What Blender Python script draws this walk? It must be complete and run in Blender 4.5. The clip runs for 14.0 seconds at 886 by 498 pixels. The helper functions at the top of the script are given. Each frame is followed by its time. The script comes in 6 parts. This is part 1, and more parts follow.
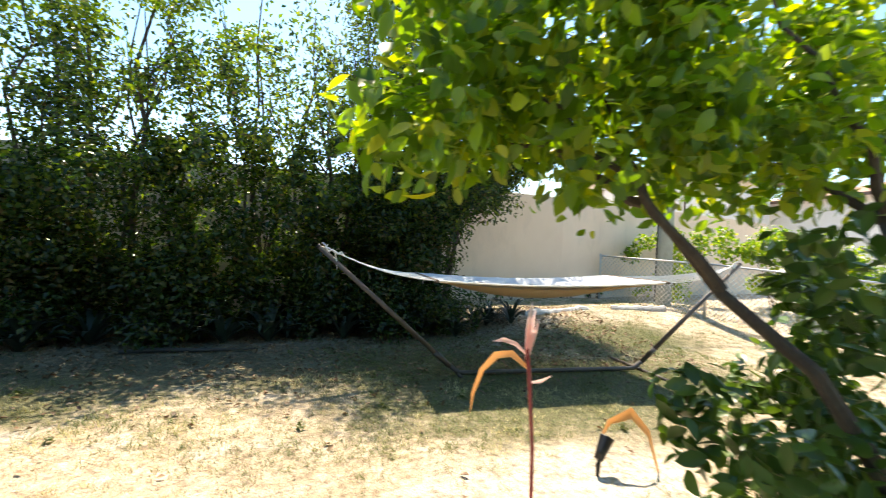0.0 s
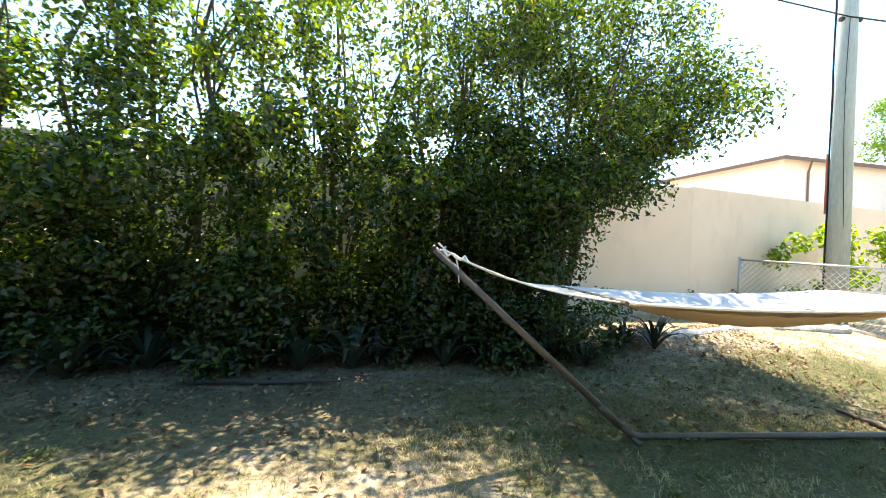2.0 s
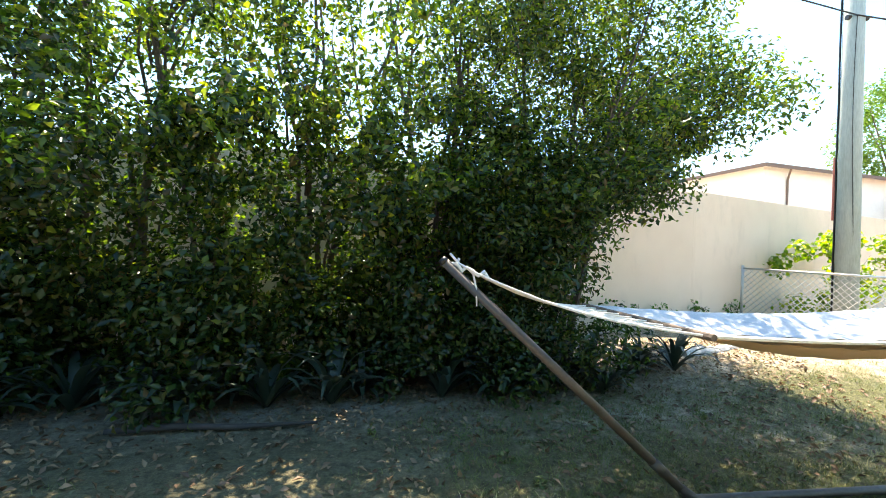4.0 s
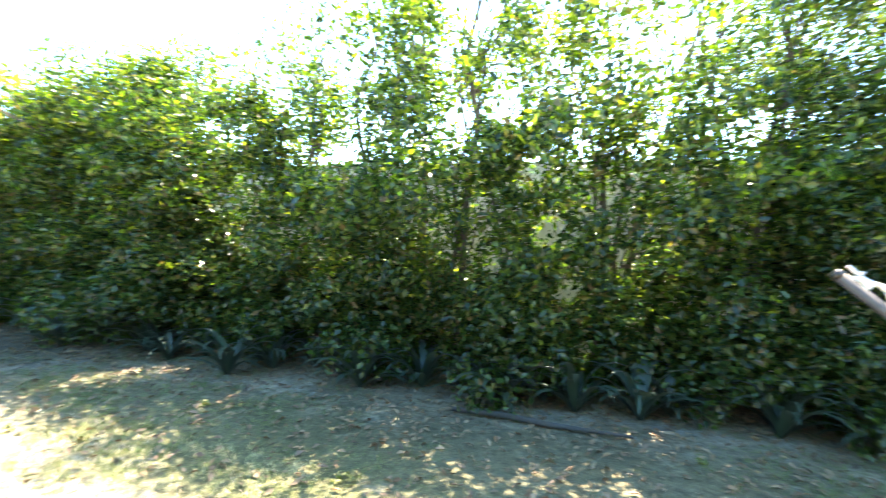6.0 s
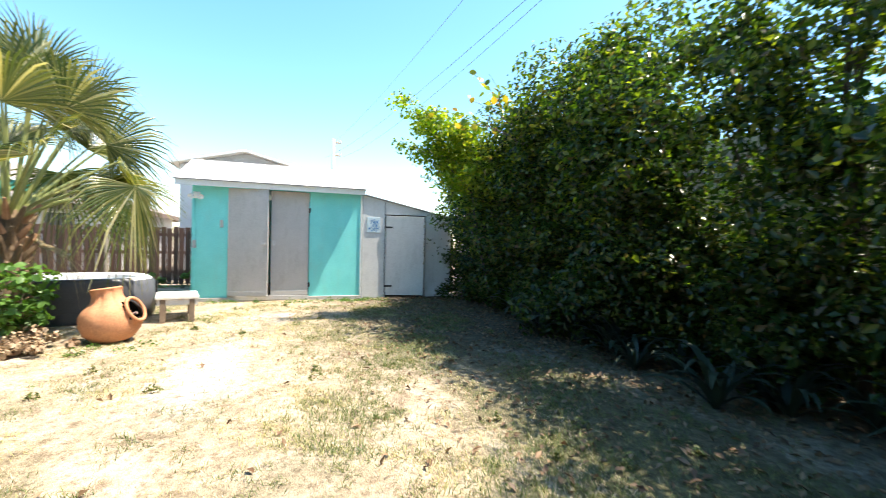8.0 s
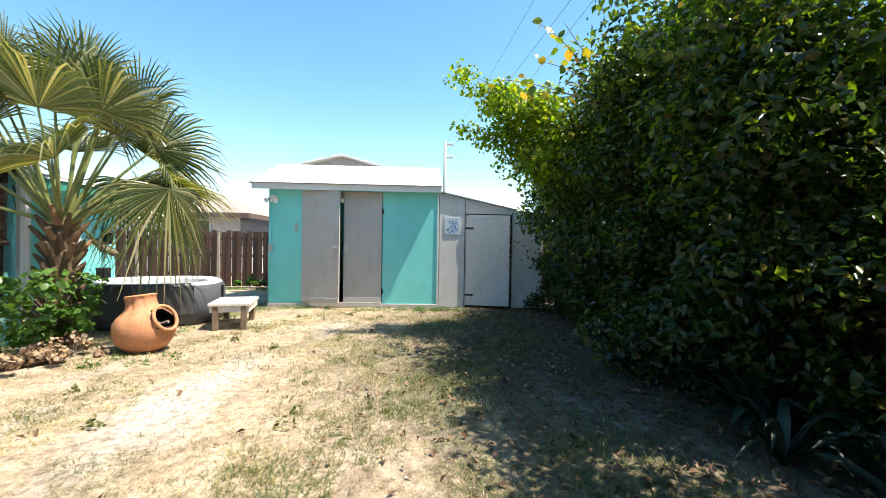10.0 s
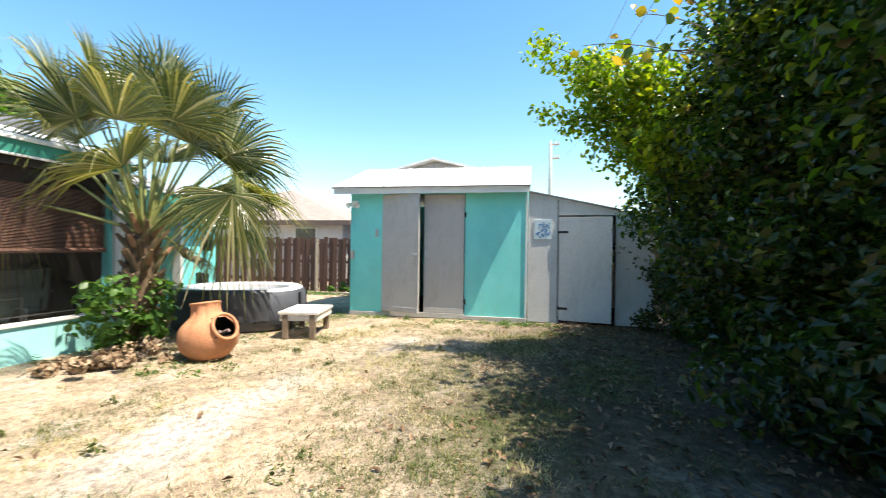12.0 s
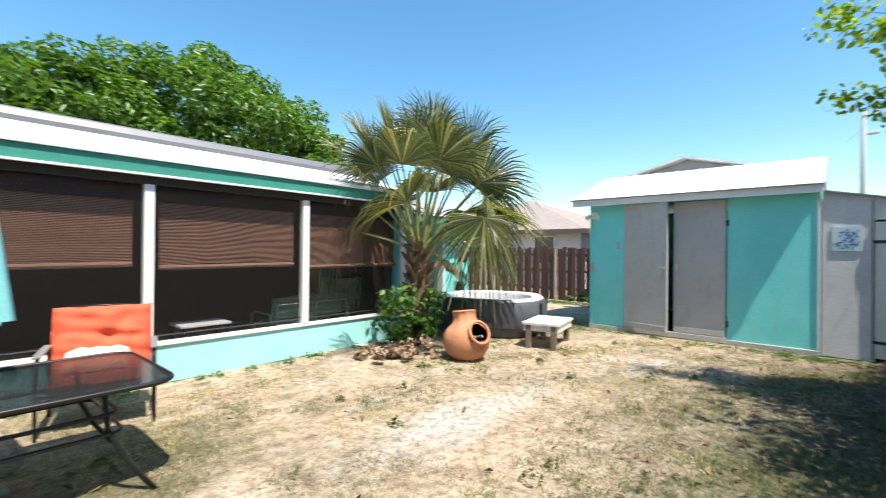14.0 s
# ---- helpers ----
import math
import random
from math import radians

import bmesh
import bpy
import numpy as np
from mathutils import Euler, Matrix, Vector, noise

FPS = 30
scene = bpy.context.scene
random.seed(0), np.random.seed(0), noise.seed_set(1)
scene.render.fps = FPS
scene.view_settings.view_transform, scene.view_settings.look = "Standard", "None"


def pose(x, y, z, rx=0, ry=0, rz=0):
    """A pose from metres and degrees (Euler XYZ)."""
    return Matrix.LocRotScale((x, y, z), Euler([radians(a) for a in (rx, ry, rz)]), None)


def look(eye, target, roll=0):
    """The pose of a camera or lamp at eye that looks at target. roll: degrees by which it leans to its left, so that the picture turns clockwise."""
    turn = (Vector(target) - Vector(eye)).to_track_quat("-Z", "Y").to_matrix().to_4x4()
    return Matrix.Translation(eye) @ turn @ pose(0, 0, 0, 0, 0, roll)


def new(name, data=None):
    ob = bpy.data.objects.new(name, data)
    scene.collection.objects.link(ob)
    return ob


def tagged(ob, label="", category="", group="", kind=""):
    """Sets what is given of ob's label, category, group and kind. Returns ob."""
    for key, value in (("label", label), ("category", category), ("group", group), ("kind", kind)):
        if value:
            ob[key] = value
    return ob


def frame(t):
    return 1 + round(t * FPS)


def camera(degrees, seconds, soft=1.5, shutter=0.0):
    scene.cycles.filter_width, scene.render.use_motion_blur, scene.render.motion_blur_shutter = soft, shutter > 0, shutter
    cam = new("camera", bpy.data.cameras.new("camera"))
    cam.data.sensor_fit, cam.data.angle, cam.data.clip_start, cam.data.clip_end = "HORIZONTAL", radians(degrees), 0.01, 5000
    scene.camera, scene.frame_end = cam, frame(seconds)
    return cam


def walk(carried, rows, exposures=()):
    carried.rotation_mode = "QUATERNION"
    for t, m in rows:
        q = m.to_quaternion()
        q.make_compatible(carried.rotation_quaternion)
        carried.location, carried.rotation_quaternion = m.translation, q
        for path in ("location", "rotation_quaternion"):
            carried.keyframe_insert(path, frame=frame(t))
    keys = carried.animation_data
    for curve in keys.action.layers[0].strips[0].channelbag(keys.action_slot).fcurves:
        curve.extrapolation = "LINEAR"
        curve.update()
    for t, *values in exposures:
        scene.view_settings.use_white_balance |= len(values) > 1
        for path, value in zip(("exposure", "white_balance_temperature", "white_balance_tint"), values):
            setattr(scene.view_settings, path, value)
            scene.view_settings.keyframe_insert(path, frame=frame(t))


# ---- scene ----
cam = camera(90.8, 14.0, soft=0.95, shutter=0.4)
METRES, EYE, TILT, LEAN, TURN = 7.8, 1.52, 0.6, 0.25, -20.0
ROWS = [
    (0.0, 0.0, 0.0, 0.0, 0.03, -0.65, -2.86),
    (0.5, -0.0363, 0.0381, -0.0033, 5.03, -0.54, -2.98),
    (1.0, -0.0643, 0.0938, -0.007, 7.74, -0.75, -2.87),
    (1.5, -0.0927, 0.1456, -0.005, 8.54, -0.7, -2.73),
    (2.0, -0.108, 0.1979, -0.0069, 7.98, -0.68, -2.59),
    (2.5, -0.1226, 0.2461, -0.0085, 4.47, -0.43, -2.78),
    (5.0, -0.1745, 0.2925, -0.0013, 7.24, 0.78, -2.46),
    (5.5, -0.1959, 0.2707, -0.0017, 21.14, 0.41, -2.54),
    (6.0, -0.2091, 0.2670, -0.0043, 36.91, -0.19, -2.17),
    (6.5, -0.251, 0.2534, -0.0131, 50.74, -0.5, -1.75),
    (7.0, -0.2958, 0.2548, -0.0227, 66.45, -0.88, -1.3),
    (7.5, -0.3402, 0.2769, -0.0313, 78.74, -0.74, -1.13),
    (8.0, -0.3815, 0.3062, -0.0305, 90.37, -0.75, -0.63),
    (10.5, -0.6195, 0.4177, -0.0277, 107.75, -0.51, -0.48),
    (11.0, -0.6624, 0.4165, -0.0294, 108.8, -0.48, -0.62),
    (11.5, -0.6906, 0.4175, -0.0264, 111.81, -0.34, -0.35),
    (12.0, -0.7008, 0.4261, -0.0268, 121.32, 0.14, -0.21),
    (12.5, -0.7007, 0.4418, -0.0214, 127.91, 0.53, -0.18),
    (13.0, -0.7016, 0.4443, -0.0165, 133.82, 0.46, -0.35),
    (13.5, -0.6891, 0.445, -0.0094, 141.77, 0.52, -0.3),
    (14.0, -0.6751, 0.444, -0.0053, 151.65, 0.61, -0.08),
]
walk(cam, [(t, pose(0, 0, EYE, TILT, LEAN, TURN) @ pose(METRES * x, METRES * y, METRES * z, 90 + pitch, roll, yaw)) for t, x, y, z, yaw, pitch, roll in ROWS],
     exposures=((0.0, 1.48, 8100, 12), (1.0, 1.62, 8200, 13), (1.5, 1.72, 8300, 13), (2.0, 2.05, 8300, 13), (2.5, 2.12, 8200, 12), (5.0, 2.2, 7800, 12), (5.5, 2.95, 7700, 12), (6.0, 3.7, 7700, 12), (6.5, 3.5, 7600, 11), (7.0, 2.7, 7500, 11),
                (7.5, 1.75, 7400, 11), (8.0, 1.55, 7300, 11), (10.5, 1.05, 7300, 11), (12.5, 1.12, 7300, 11), (14.0, 0.82, 6800, 10)))

# ---- light ----
SUN = Vector((0.10, 0.43, 0.90)).normalized()
world = bpy.data.worlds.new("sky")
scene.world = world
world.use_nodes = True
wn = world.node_tree.nodes
sky = wn.new("ShaderNodeTexSky")
sky.sky_type, sky.sun_disc = "NISHITA", False
sky.sun_elevation, sky.sun_rotation = math.asin(SUN.z), math.atan2(SUN.x, SUN.y)
sky.air_density, sky.dust_density, sky.ozone_density = 1.0, 0.6, 0.9
wn["Background"].inputs["Strength"].default_value = 0.145
rich = wn.new("ShaderNodeHueSaturation")
rich.inputs["Saturation"].default_value, rich.inputs["Hue"].default_value, rich.inputs["Value"].default_value = 1.3, 0.491, 1.05
world.node_tree.links.new(sky.outputs[0], rich.inputs["Color"])
world.node_tree.links.new(rich.outputs[0], wn["Background"].inputs["Color"])
sun_data = bpy.data.lights.new("sun", "SUN")
sun_data.energy, sun_data.angle, sun_data.color = 5.0, radians(0.53), (1.0, 0.95, 0.87)
sun = new("sun", sun_data)
sun.matrix_world = look(SUN * 30, (0, 0, 0))

# ---- helpers for building ----
rng = np.random.default_rng(7)


def part(name, bm, material, parent=None, label="", smooth=False):
    me = bpy.data.meshes.new(name)
    bm.to_mesh(me)
    bm.free()
    me.materials.append(material)
    if smooth:
        me.polygons.foreach_set("use_smooth", [True] * len(me.polygons))
    ob = new(name, me)
    ob.parent = parent
    if label:
        ob["label"] = label
    return ob


def raw(name, verts, faces, material, parent=None, label="", smooth=False):
    """A mesh object from arrays of vertices and equal-sided faces."""
    verts, faces = np.asarray(verts, np.float32), np.asarray(faces, np.int32)
    me = bpy.data.meshes.new(name)
    n, k = faces.shape
    me.vertices.add(len(verts))
    me.vertices.foreach_set("co", verts.ravel())
    me.loops.add(n * k)
    me.loops.foreach_set("vertex_index", faces.ravel())
    me.polygons.add(n)
    me.polygons.foreach_set("loop_start", np.arange(0, n * k, k, dtype=np.int32))
    me.update(calc_edges=True)
    if smooth:
        me.polygons.foreach_set("use_smooth", np.ones(n, bool))
    me.materials.append(material)
    ob = new(name, me)
    ob.parent = parent
    if label:
        ob["label"] = label
    return ob


def thing(name, loc, label, category, rz=0.0, group="", kind=""):
    ob = new(name)
    ob.empty_display_size = 0.2
    ob.matrix_world = pose(*loc, 0, 0, rz)
    return tagged(ob, label, category, group, kind)


def box(bm, x0, x1, y0, y1, z0, z1, bevel=0.0, m=None):
    made = bmesh.ops.create_cube(bm, size=1)["verts"]
    for v in made:
        v.co = Vector((x0 + (v.co.x + .5) * (x1 - x0), y0 + (v.co.y + .5) * (y1 - y0), z0 + (v.co.z + .5) * (z1 - z0)))
    if bevel:
        edges = list({e for v in made for e in v.link_edges})
        out = bmesh.ops.bevel(bm, geom=edges, offset=bevel, segments=2, profile=0.6, affect="EDGES")
        made = list({v for f in out["faces"] for v in f.verts} | {v for v in made if v.is_valid})
    if m is not None:
        bmesh.ops.transform(bm, matrix=m, verts=made)
    return made


def one_box(x0, x1, y0, y1, z0, z1, bevel=0.0, m=None):
    bm = bmesh.new()
    box(bm, x0, x1, y0, y1, z0, z1, bevel, m)
    return bm


def tube(bm, pts, radii, seg=8, caps=True):
    """A round bar through the points, with a radius for each."""
    pts = [Vector(p) for p in pts]
    if not hasattr(radii, "__len__"):
        radii = [radii] * len(pts)
    rings, ref = [], None
    for i, p in enumerate(pts):
        d = (pts[min(i + 1, len(pts) - 1)] - pts[max(i - 1, 0)]).normalized()
        if ref is None:
            ref = d.orthogonal().normalized()
        ref = (ref - d * ref.dot(d)).normalized()
        other = d.cross(ref)
        rings.append([bm.verts.new(p + radii[i] * (math.cos(a) * ref + math.sin(a) * other)) for a in (2 * math.pi * k / seg for k in range(seg))])
    for a, b in zip(rings, rings[1:]):
        for k in range(seg):
            bm.faces.new((a[k], a[(k + 1) % seg], b[(k + 1) % seg], b[k]))
    if caps:
        bm.faces.new(rings[0][::-1])
        bm.faces.new(rings[-1])


def bar(pts, radii, seg=8):
    bm = bmesh.new()
    tube(bm, pts, radii, seg)
    return bm


def lathe(bm, profile, seg=28, m=None):
    """A turned shape from (radius, z) pairs."""
    rings = [[bm.verts.new((r * math.cos(2 * math.pi * k / seg), r * math.sin(2 * math.pi * k / seg), z)) for k in range(seg)] for r, z in profile]
    for a, b in zip(rings, rings[1:]):
        for k in range(seg):
            bm.faces.new((a[k], a[(k + 1) % seg], b[(k + 1) % seg], b[k]))
    if m is not None:
        bmesh.ops.transform(bm, matrix=m, verts=[v for r in rings for v in r])


def plane_poly(bm, pts, thick=(0, 0, 0)):
    """A slab: a polygon pushed out by a vector."""
    a = [bm.verts.new(p) for p in pts]
    b = [bm.verts.new(Vector(p) + Vector(thick)) for p in pts]
    bm.faces.new(a[::-1])
    bm.faces.new(b)
    for k in range(len(a)):
        j = (k + 1) % len(a)
        bm.faces.new((a[k], a[j], b[j], b[k]))
    bmesh.ops.recalc_face_normals(bm, faces=bm.faces[:])


# ---- materials ----
def material(name):
    mat = bpy.data.materials.new(name)
    mat.use_nodes = True
    nt = mat.node_tree
    return mat, nt, nt.nodes["Principled BSDF"], nt.nodes["Material Output"]


def ramp(nt, fac, stops):
    node = nt.nodes.new("ShaderNodeValToRGB")
    el = node.color_ramp.elements
    while len(el) < len(stops):
        el.new(0.5)
    for e, (p, c) in zip(el, stops):
        e.position, e.color = p, (*c, 1)
    nt.links.new(fac, node.inputs[0])
    return node.outputs["Color"]


def noise_tex(nt, scale, detail=4, rough=0.55, coord="Object", stretch=(1, 1, 1)):
    tc, mp, no = (nt.nodes.new("ShaderNode" + k) for k in ("TexCoord", "Mapping", "TexNoise"))
    mp.inputs["Scale"].default_value = stretch
    no.inputs["Scale"].default_value, no.inputs["Detail"].default_value, no.inputs["Roughness"].default_value = scale, detail, rough
    nt.links.new(tc.outputs[coord], mp.inputs[0])
    nt.links.new(mp.outputs[0], no.inputs["Vector"])
    return no.outputs["Fac"]


def mix_col(nt, fac, a, b, mode="MIX"):
    node = nt.nodes.new("ShaderNodeMix")
    node.data_type, node.blend_type = "RGBA", mode
    for sock, v in ((node.inputs["Factor"], fac), (node.inputs["A"], a), (node.inputs["B"], b)):
        if hasattr(v, "links"):
            nt.links.new(v, sock)
        else:
            sock.default_value = v if isinstance(v, float) else (*v, 1)
    return node.outputs["Result"]


def bump(nt, bsdf, height, strength=0.3, distance=0.01):
    node = nt.nodes.new("ShaderNodeBump")
    node.inputs["Strength"].default_value, node.inputs["Distance"].default_value = strength, distance
    nt.links.new(height, node.inputs["Height"])
    nt.links.new(node.outputs[0], bsdf.inputs["Normal"])


def surface(name, dark, light, scale=3.0, fine=60.0, rough=0.7, metal=0.0, bumps=0.25, dist=0.004, stretch=(1, 1, 1), dirt=None, dirt_amount=0.35):
    """A surface with broad blotches, fine grain and relief."""
    mat, nt, bsdf, out = material(name)
    broad, grain = noise_tex(nt, scale, 5, 0.6, stretch=stretch), noise_tex(nt, fine, 3, 0.6, stretch=stretch)
    col = ramp(nt, broad, ((0.32, dark), (0.68, light)))
    col = mix_col(nt, 0.35, col, ramp(nt, grain, ((0.3, tuple(c * 0.75 for c in dark)), (0.7, tuple(min(1, c * 1.12) for c in light)))))
    if dirt:
        spots = ramp(nt, noise_tex(nt, scale * 2.3, 8, 0.72, stretch=(1, 1, 0.35)), ((0.52, (0, 0, 0)), (0.72, (dirt_amount,) * 3)))
        col = mix_col(nt, spots, col, dirt)
    nt.links.new(col, bsdf.inputs["Base Color"])
    bsdf.inputs["Roughness"].default_value, bsdf.inputs["Metallic"].default_value = rough, metal
    bump(nt, bsdf, grain, bumps, dist)
    return mat


def leaf_material(name, colours, shine=0.32, through_light=0.38, glow=(1.5, 1.5, 0.5), gloss=0.42):
    """Leaves: a different green for each, light coming through them."""
    mat, nt, bsdf, out = material(name)
    geo = nt.nodes.new("ShaderNodeNewGeometry")
    n = len(colours) - 1
    col = ramp(nt, geo.outputs["Random Per Island"], [(i / n, c) for i, c in enumerate(colours)])
    nt.links.new(col, bsdf.inputs["Base Color"])
    bsdf.inputs["Roughness"].default_value, bsdf.inputs["Specular IOR Level"].default_value = shine, gloss
    tr, mx = nt.nodes.new("ShaderNodeBsdfTranslucent"), nt.nodes.new("ShaderNodeMixShader")
    nt.links.new(mix_col(nt, 1.0, col, glow, "MULTIPLY"), tr.inputs["Color"])
    mx.inputs[0].default_value = through_light
    nt.links.new(bsdf.outputs[0], mx.inputs[1])
    nt.links.new(tr.outputs[0], mx.inputs[2])
    nt.links.new(mx.outputs[0], out.inputs["Surface"])
    return mat


def plain(name, colour, rough=0.5, metal=0.0):
    return surface(name, tuple(c * 0.88 for c in colour), colour, 6, 90, rough, metal, 0.12, 0.002)


M_TURQ = surface("turquoise paint", (0.15, 0.64, 0.615), (0.20, 0.74, 0.71), 2.2, 45, 0.75, bumps=0.35, dirt=(0.30, 0.48, 0.42), dirt_amount=0.25)
# Lighter copy of the turquoise: sunlight on the low wall is in the colour.
M_TURQ_SUNLIT = surface("turquoise paint lightened for sunlight", (0.30, 0.70, 0.68), (0.38, 0.78, 0.76), 2.2, 45, 0.8, bumps=0.35, dirt=(0.34, 0.46, 0.42), dirt_amount=0.3)
M_TEAL = surface("dark teal fascia paint", (0.03, 0.23, 0.17), (0.04, 0.28, 0.21), 3, 50, 0.55)
M_GREY = surface("grey door paint", (0.41, 0.40, 0.39), (0.48, 0.47, 0.46), 2.5, 55, 0.7, bumps=0.3, dirt=(0.22, 0.20, 0.18))
M_LGREY = surface("light grey paint", (0.52, 0.52, 0.52), (0.63, 0.63, 0.62), 2.0, 40, 0.75, bumps=0.35, dirt=(0.27, 0.26, 0.24))
M_WHITE = surface("white paint", (0.70, 0.71, 0.70), (0.80, 0.80, 0.79), 3, 60, 0.55, dirt=(0.42, 0.40, 0.36), dirt_amount=0.2)
M_ROOF = surface("white coated roof", (0.66, 0.67, 0.68), (0.82, 0.82, 0.81), 1.5, 30, 0.6, bumps=0.3, dirt=(0.36, 0.34, 0.32))
M_ROOFEDGE = plain("grey metal edge", (0.20, 0.20, 0.21), 0.5, 0.4)
M_WALL = surface("beige stucco", (0.66, 0.53, 0.42), (0.74, 0.61, 0.50), 1.2, 80, 0.9, bumps=0.5, dist=0.006, dirt=(0.38, 0.33, 0.28), dirt_amount=0.3)
M_FENCE = surface("dark stained boards", (0.055, 0.028, 0.020), (0.13, 0.065, 0.045), 4, 70, 0.75, bumps=0.5, stretch=(1, 1, 0.12))
M_BARK = surface("brown bark", (0.06, 0.045, 0.035), (0.17, 0.13, 0.10), 9, 60, 0.9, bumps=0.8, dist=0.01, stretch=(1, 1, 0.4))
M_DARKBARK = surface("dark smooth bark", (0.030, 0.022, 0.017), (0.085, 0.062, 0.046), 9, 60, 0.85, bumps=0.7, dist=0.008, stretch=(1, 1, 0.4))
M_BLACK = plain("black metal", (0.018, 0.018, 0.02), 0.42, 0.3)
# Near-black for dark wood, and for interiors whose shade is in the colour.
M_DARK = plain("dark wood and interior shade", (0.035, 0.03, 0.028), 0.85)
M_CONC = surface("concrete", (0.36, 0.35, 0.33), (0.47, 0.46, 0.43), 4, 70, 0.9, bumps=0.5)
M_STEEL = plain("galvanised steel", (0.55, 0.56, 0.57), 0.4, 0.8)
M_STRAW = leaf_material("dry grass", ((0.43, 0.31, 0.19), (0.58, 0.455, 0.31), (0.68, 0.57, 0.42), (0.33, 0.31, 0.13)), 0.6, 0.25, (1.1, 1.0, 0.8))
M_OLIVE = leaf_material("yellowing grass", ((0.30, 0.27, 0.10), (0.42, 0.37, 0.17), (0.55, 0.48, 0.26), (0.24, 0.25, 0.08)), 0.6, 0.25, (1.1, 1.05, 0.7))
M_GRASS = leaf_material("green grass", ((0.05, 0.08, 0.02), (0.09, 0.125, 0.035), (0.14, 0.16, 0.05), (0.22, 0.21, 0.085)), 0.5, 0.3, (1.2, 1.2, 0.6))
M_HEDGE = leaf_material("dark glossy hedge leaves", ((0.010, 0.022, 0.008), (0.014, 0.030, 0.010), (0.020, 0.040, 0.012), (0.028, 0.052, 0.014), (0.055, 0.080, 0.016), (0.080, 0.055, 0.028)), 0.18, 0.34, (2.6, 3.3, 1.1), 0.36)
# Brighter leaf copy: young growth, with sun on the tops put into the colour.
M_SUNLIT_YOUNG = leaf_material("sunlit young yellow-green hedge leaves", ((0.03, 0.06, 0.010), (0.06, 0.10, 0.015), (0.10, 0.145, 0.022), (0.16, 0.17, 0.03)), 0.24, 0.46, (2.4, 2.7, 0.6))
M_LIME = leaf_material("sunlit lime leaves", ((0.045, 0.10, 0.012), (0.08, 0.16, 0.02), (0.13, 0.22, 0.025), (0.24, 0.27, 0.04)), 0.33, 0.48, (2.6, 2.4, 0.4))
M_OAK = leaf_material("oak leaves", ((0.05, 0.12, 0.02), (0.08, 0.17, 0.028), (0.13, 0.23, 0.04)), 0.4, 0.34, (1.5, 1.6, 0.5))
M_DEAD = leaf_material("dead leaves", ((0.12, 0.06, 0.03), (0.18, 0.105, 0.055), (0.30, 0.19, 0.11), (0.07, 0.04, 0.024)), 0.6, 0.15, (1, 1, 1))
M_PALEDEAD = leaf_material("pale dry leaves", ((0.20, 0.12, 0.07), (0.34, 0.23, 0.14), (0.46, 0.35, 0.23), (0.12, 0.08, 0.05)), 0.6, 0.15, (1, 1, 1))
M_AGAVE = leaf_material("blue green strap leaves", ((0.011, 0.025, 0.018), (0.020, 0.038, 0.026), (0.032, 0.050, 0.033)), 0.45, 0.12, (1, 1, 1))


def blot(nt, cx, cy, rx, ry, ragged=0.9, amount=0.85):
    """A ragged-edged patch on the ground round (cx, cy)."""
    tc, mp, ln = (nt.nodes.new("ShaderNode" + k) for k in ("TexCoord", "Mapping", "VectorMath"))
    mp.inputs["Location"].default_value, mp.inputs["Scale"].default_value = (-0.5 * cx / rx, -0.5 * cy / ry, 0), (0.5 / rx, 0.5 / ry, 0)
    nt.links.new(tc.outputs["Object"], mp.inputs[0])
    ln.operation = "LENGTH"
    nt.links.new(mp.outputs[0], ln.inputs[0])
    ma = nt.nodes.new("ShaderNodeMath")
    ma.operation, ma.inputs[1].default_value = "MULTIPLY_ADD", ragged * 0.5
    nt.links.new(noise_tex(nt, 3.4, 10, 0.8), ma.inputs[0])
    nt.links.new(ln.outputs["Value"], ma.inputs[2])
    return ramp(nt, ma.outputs[0], ((0.24 + 0.25 * ragged, (amount,) * 3), (0.50 + 0.27 * ragged, (0, 0, 0))))


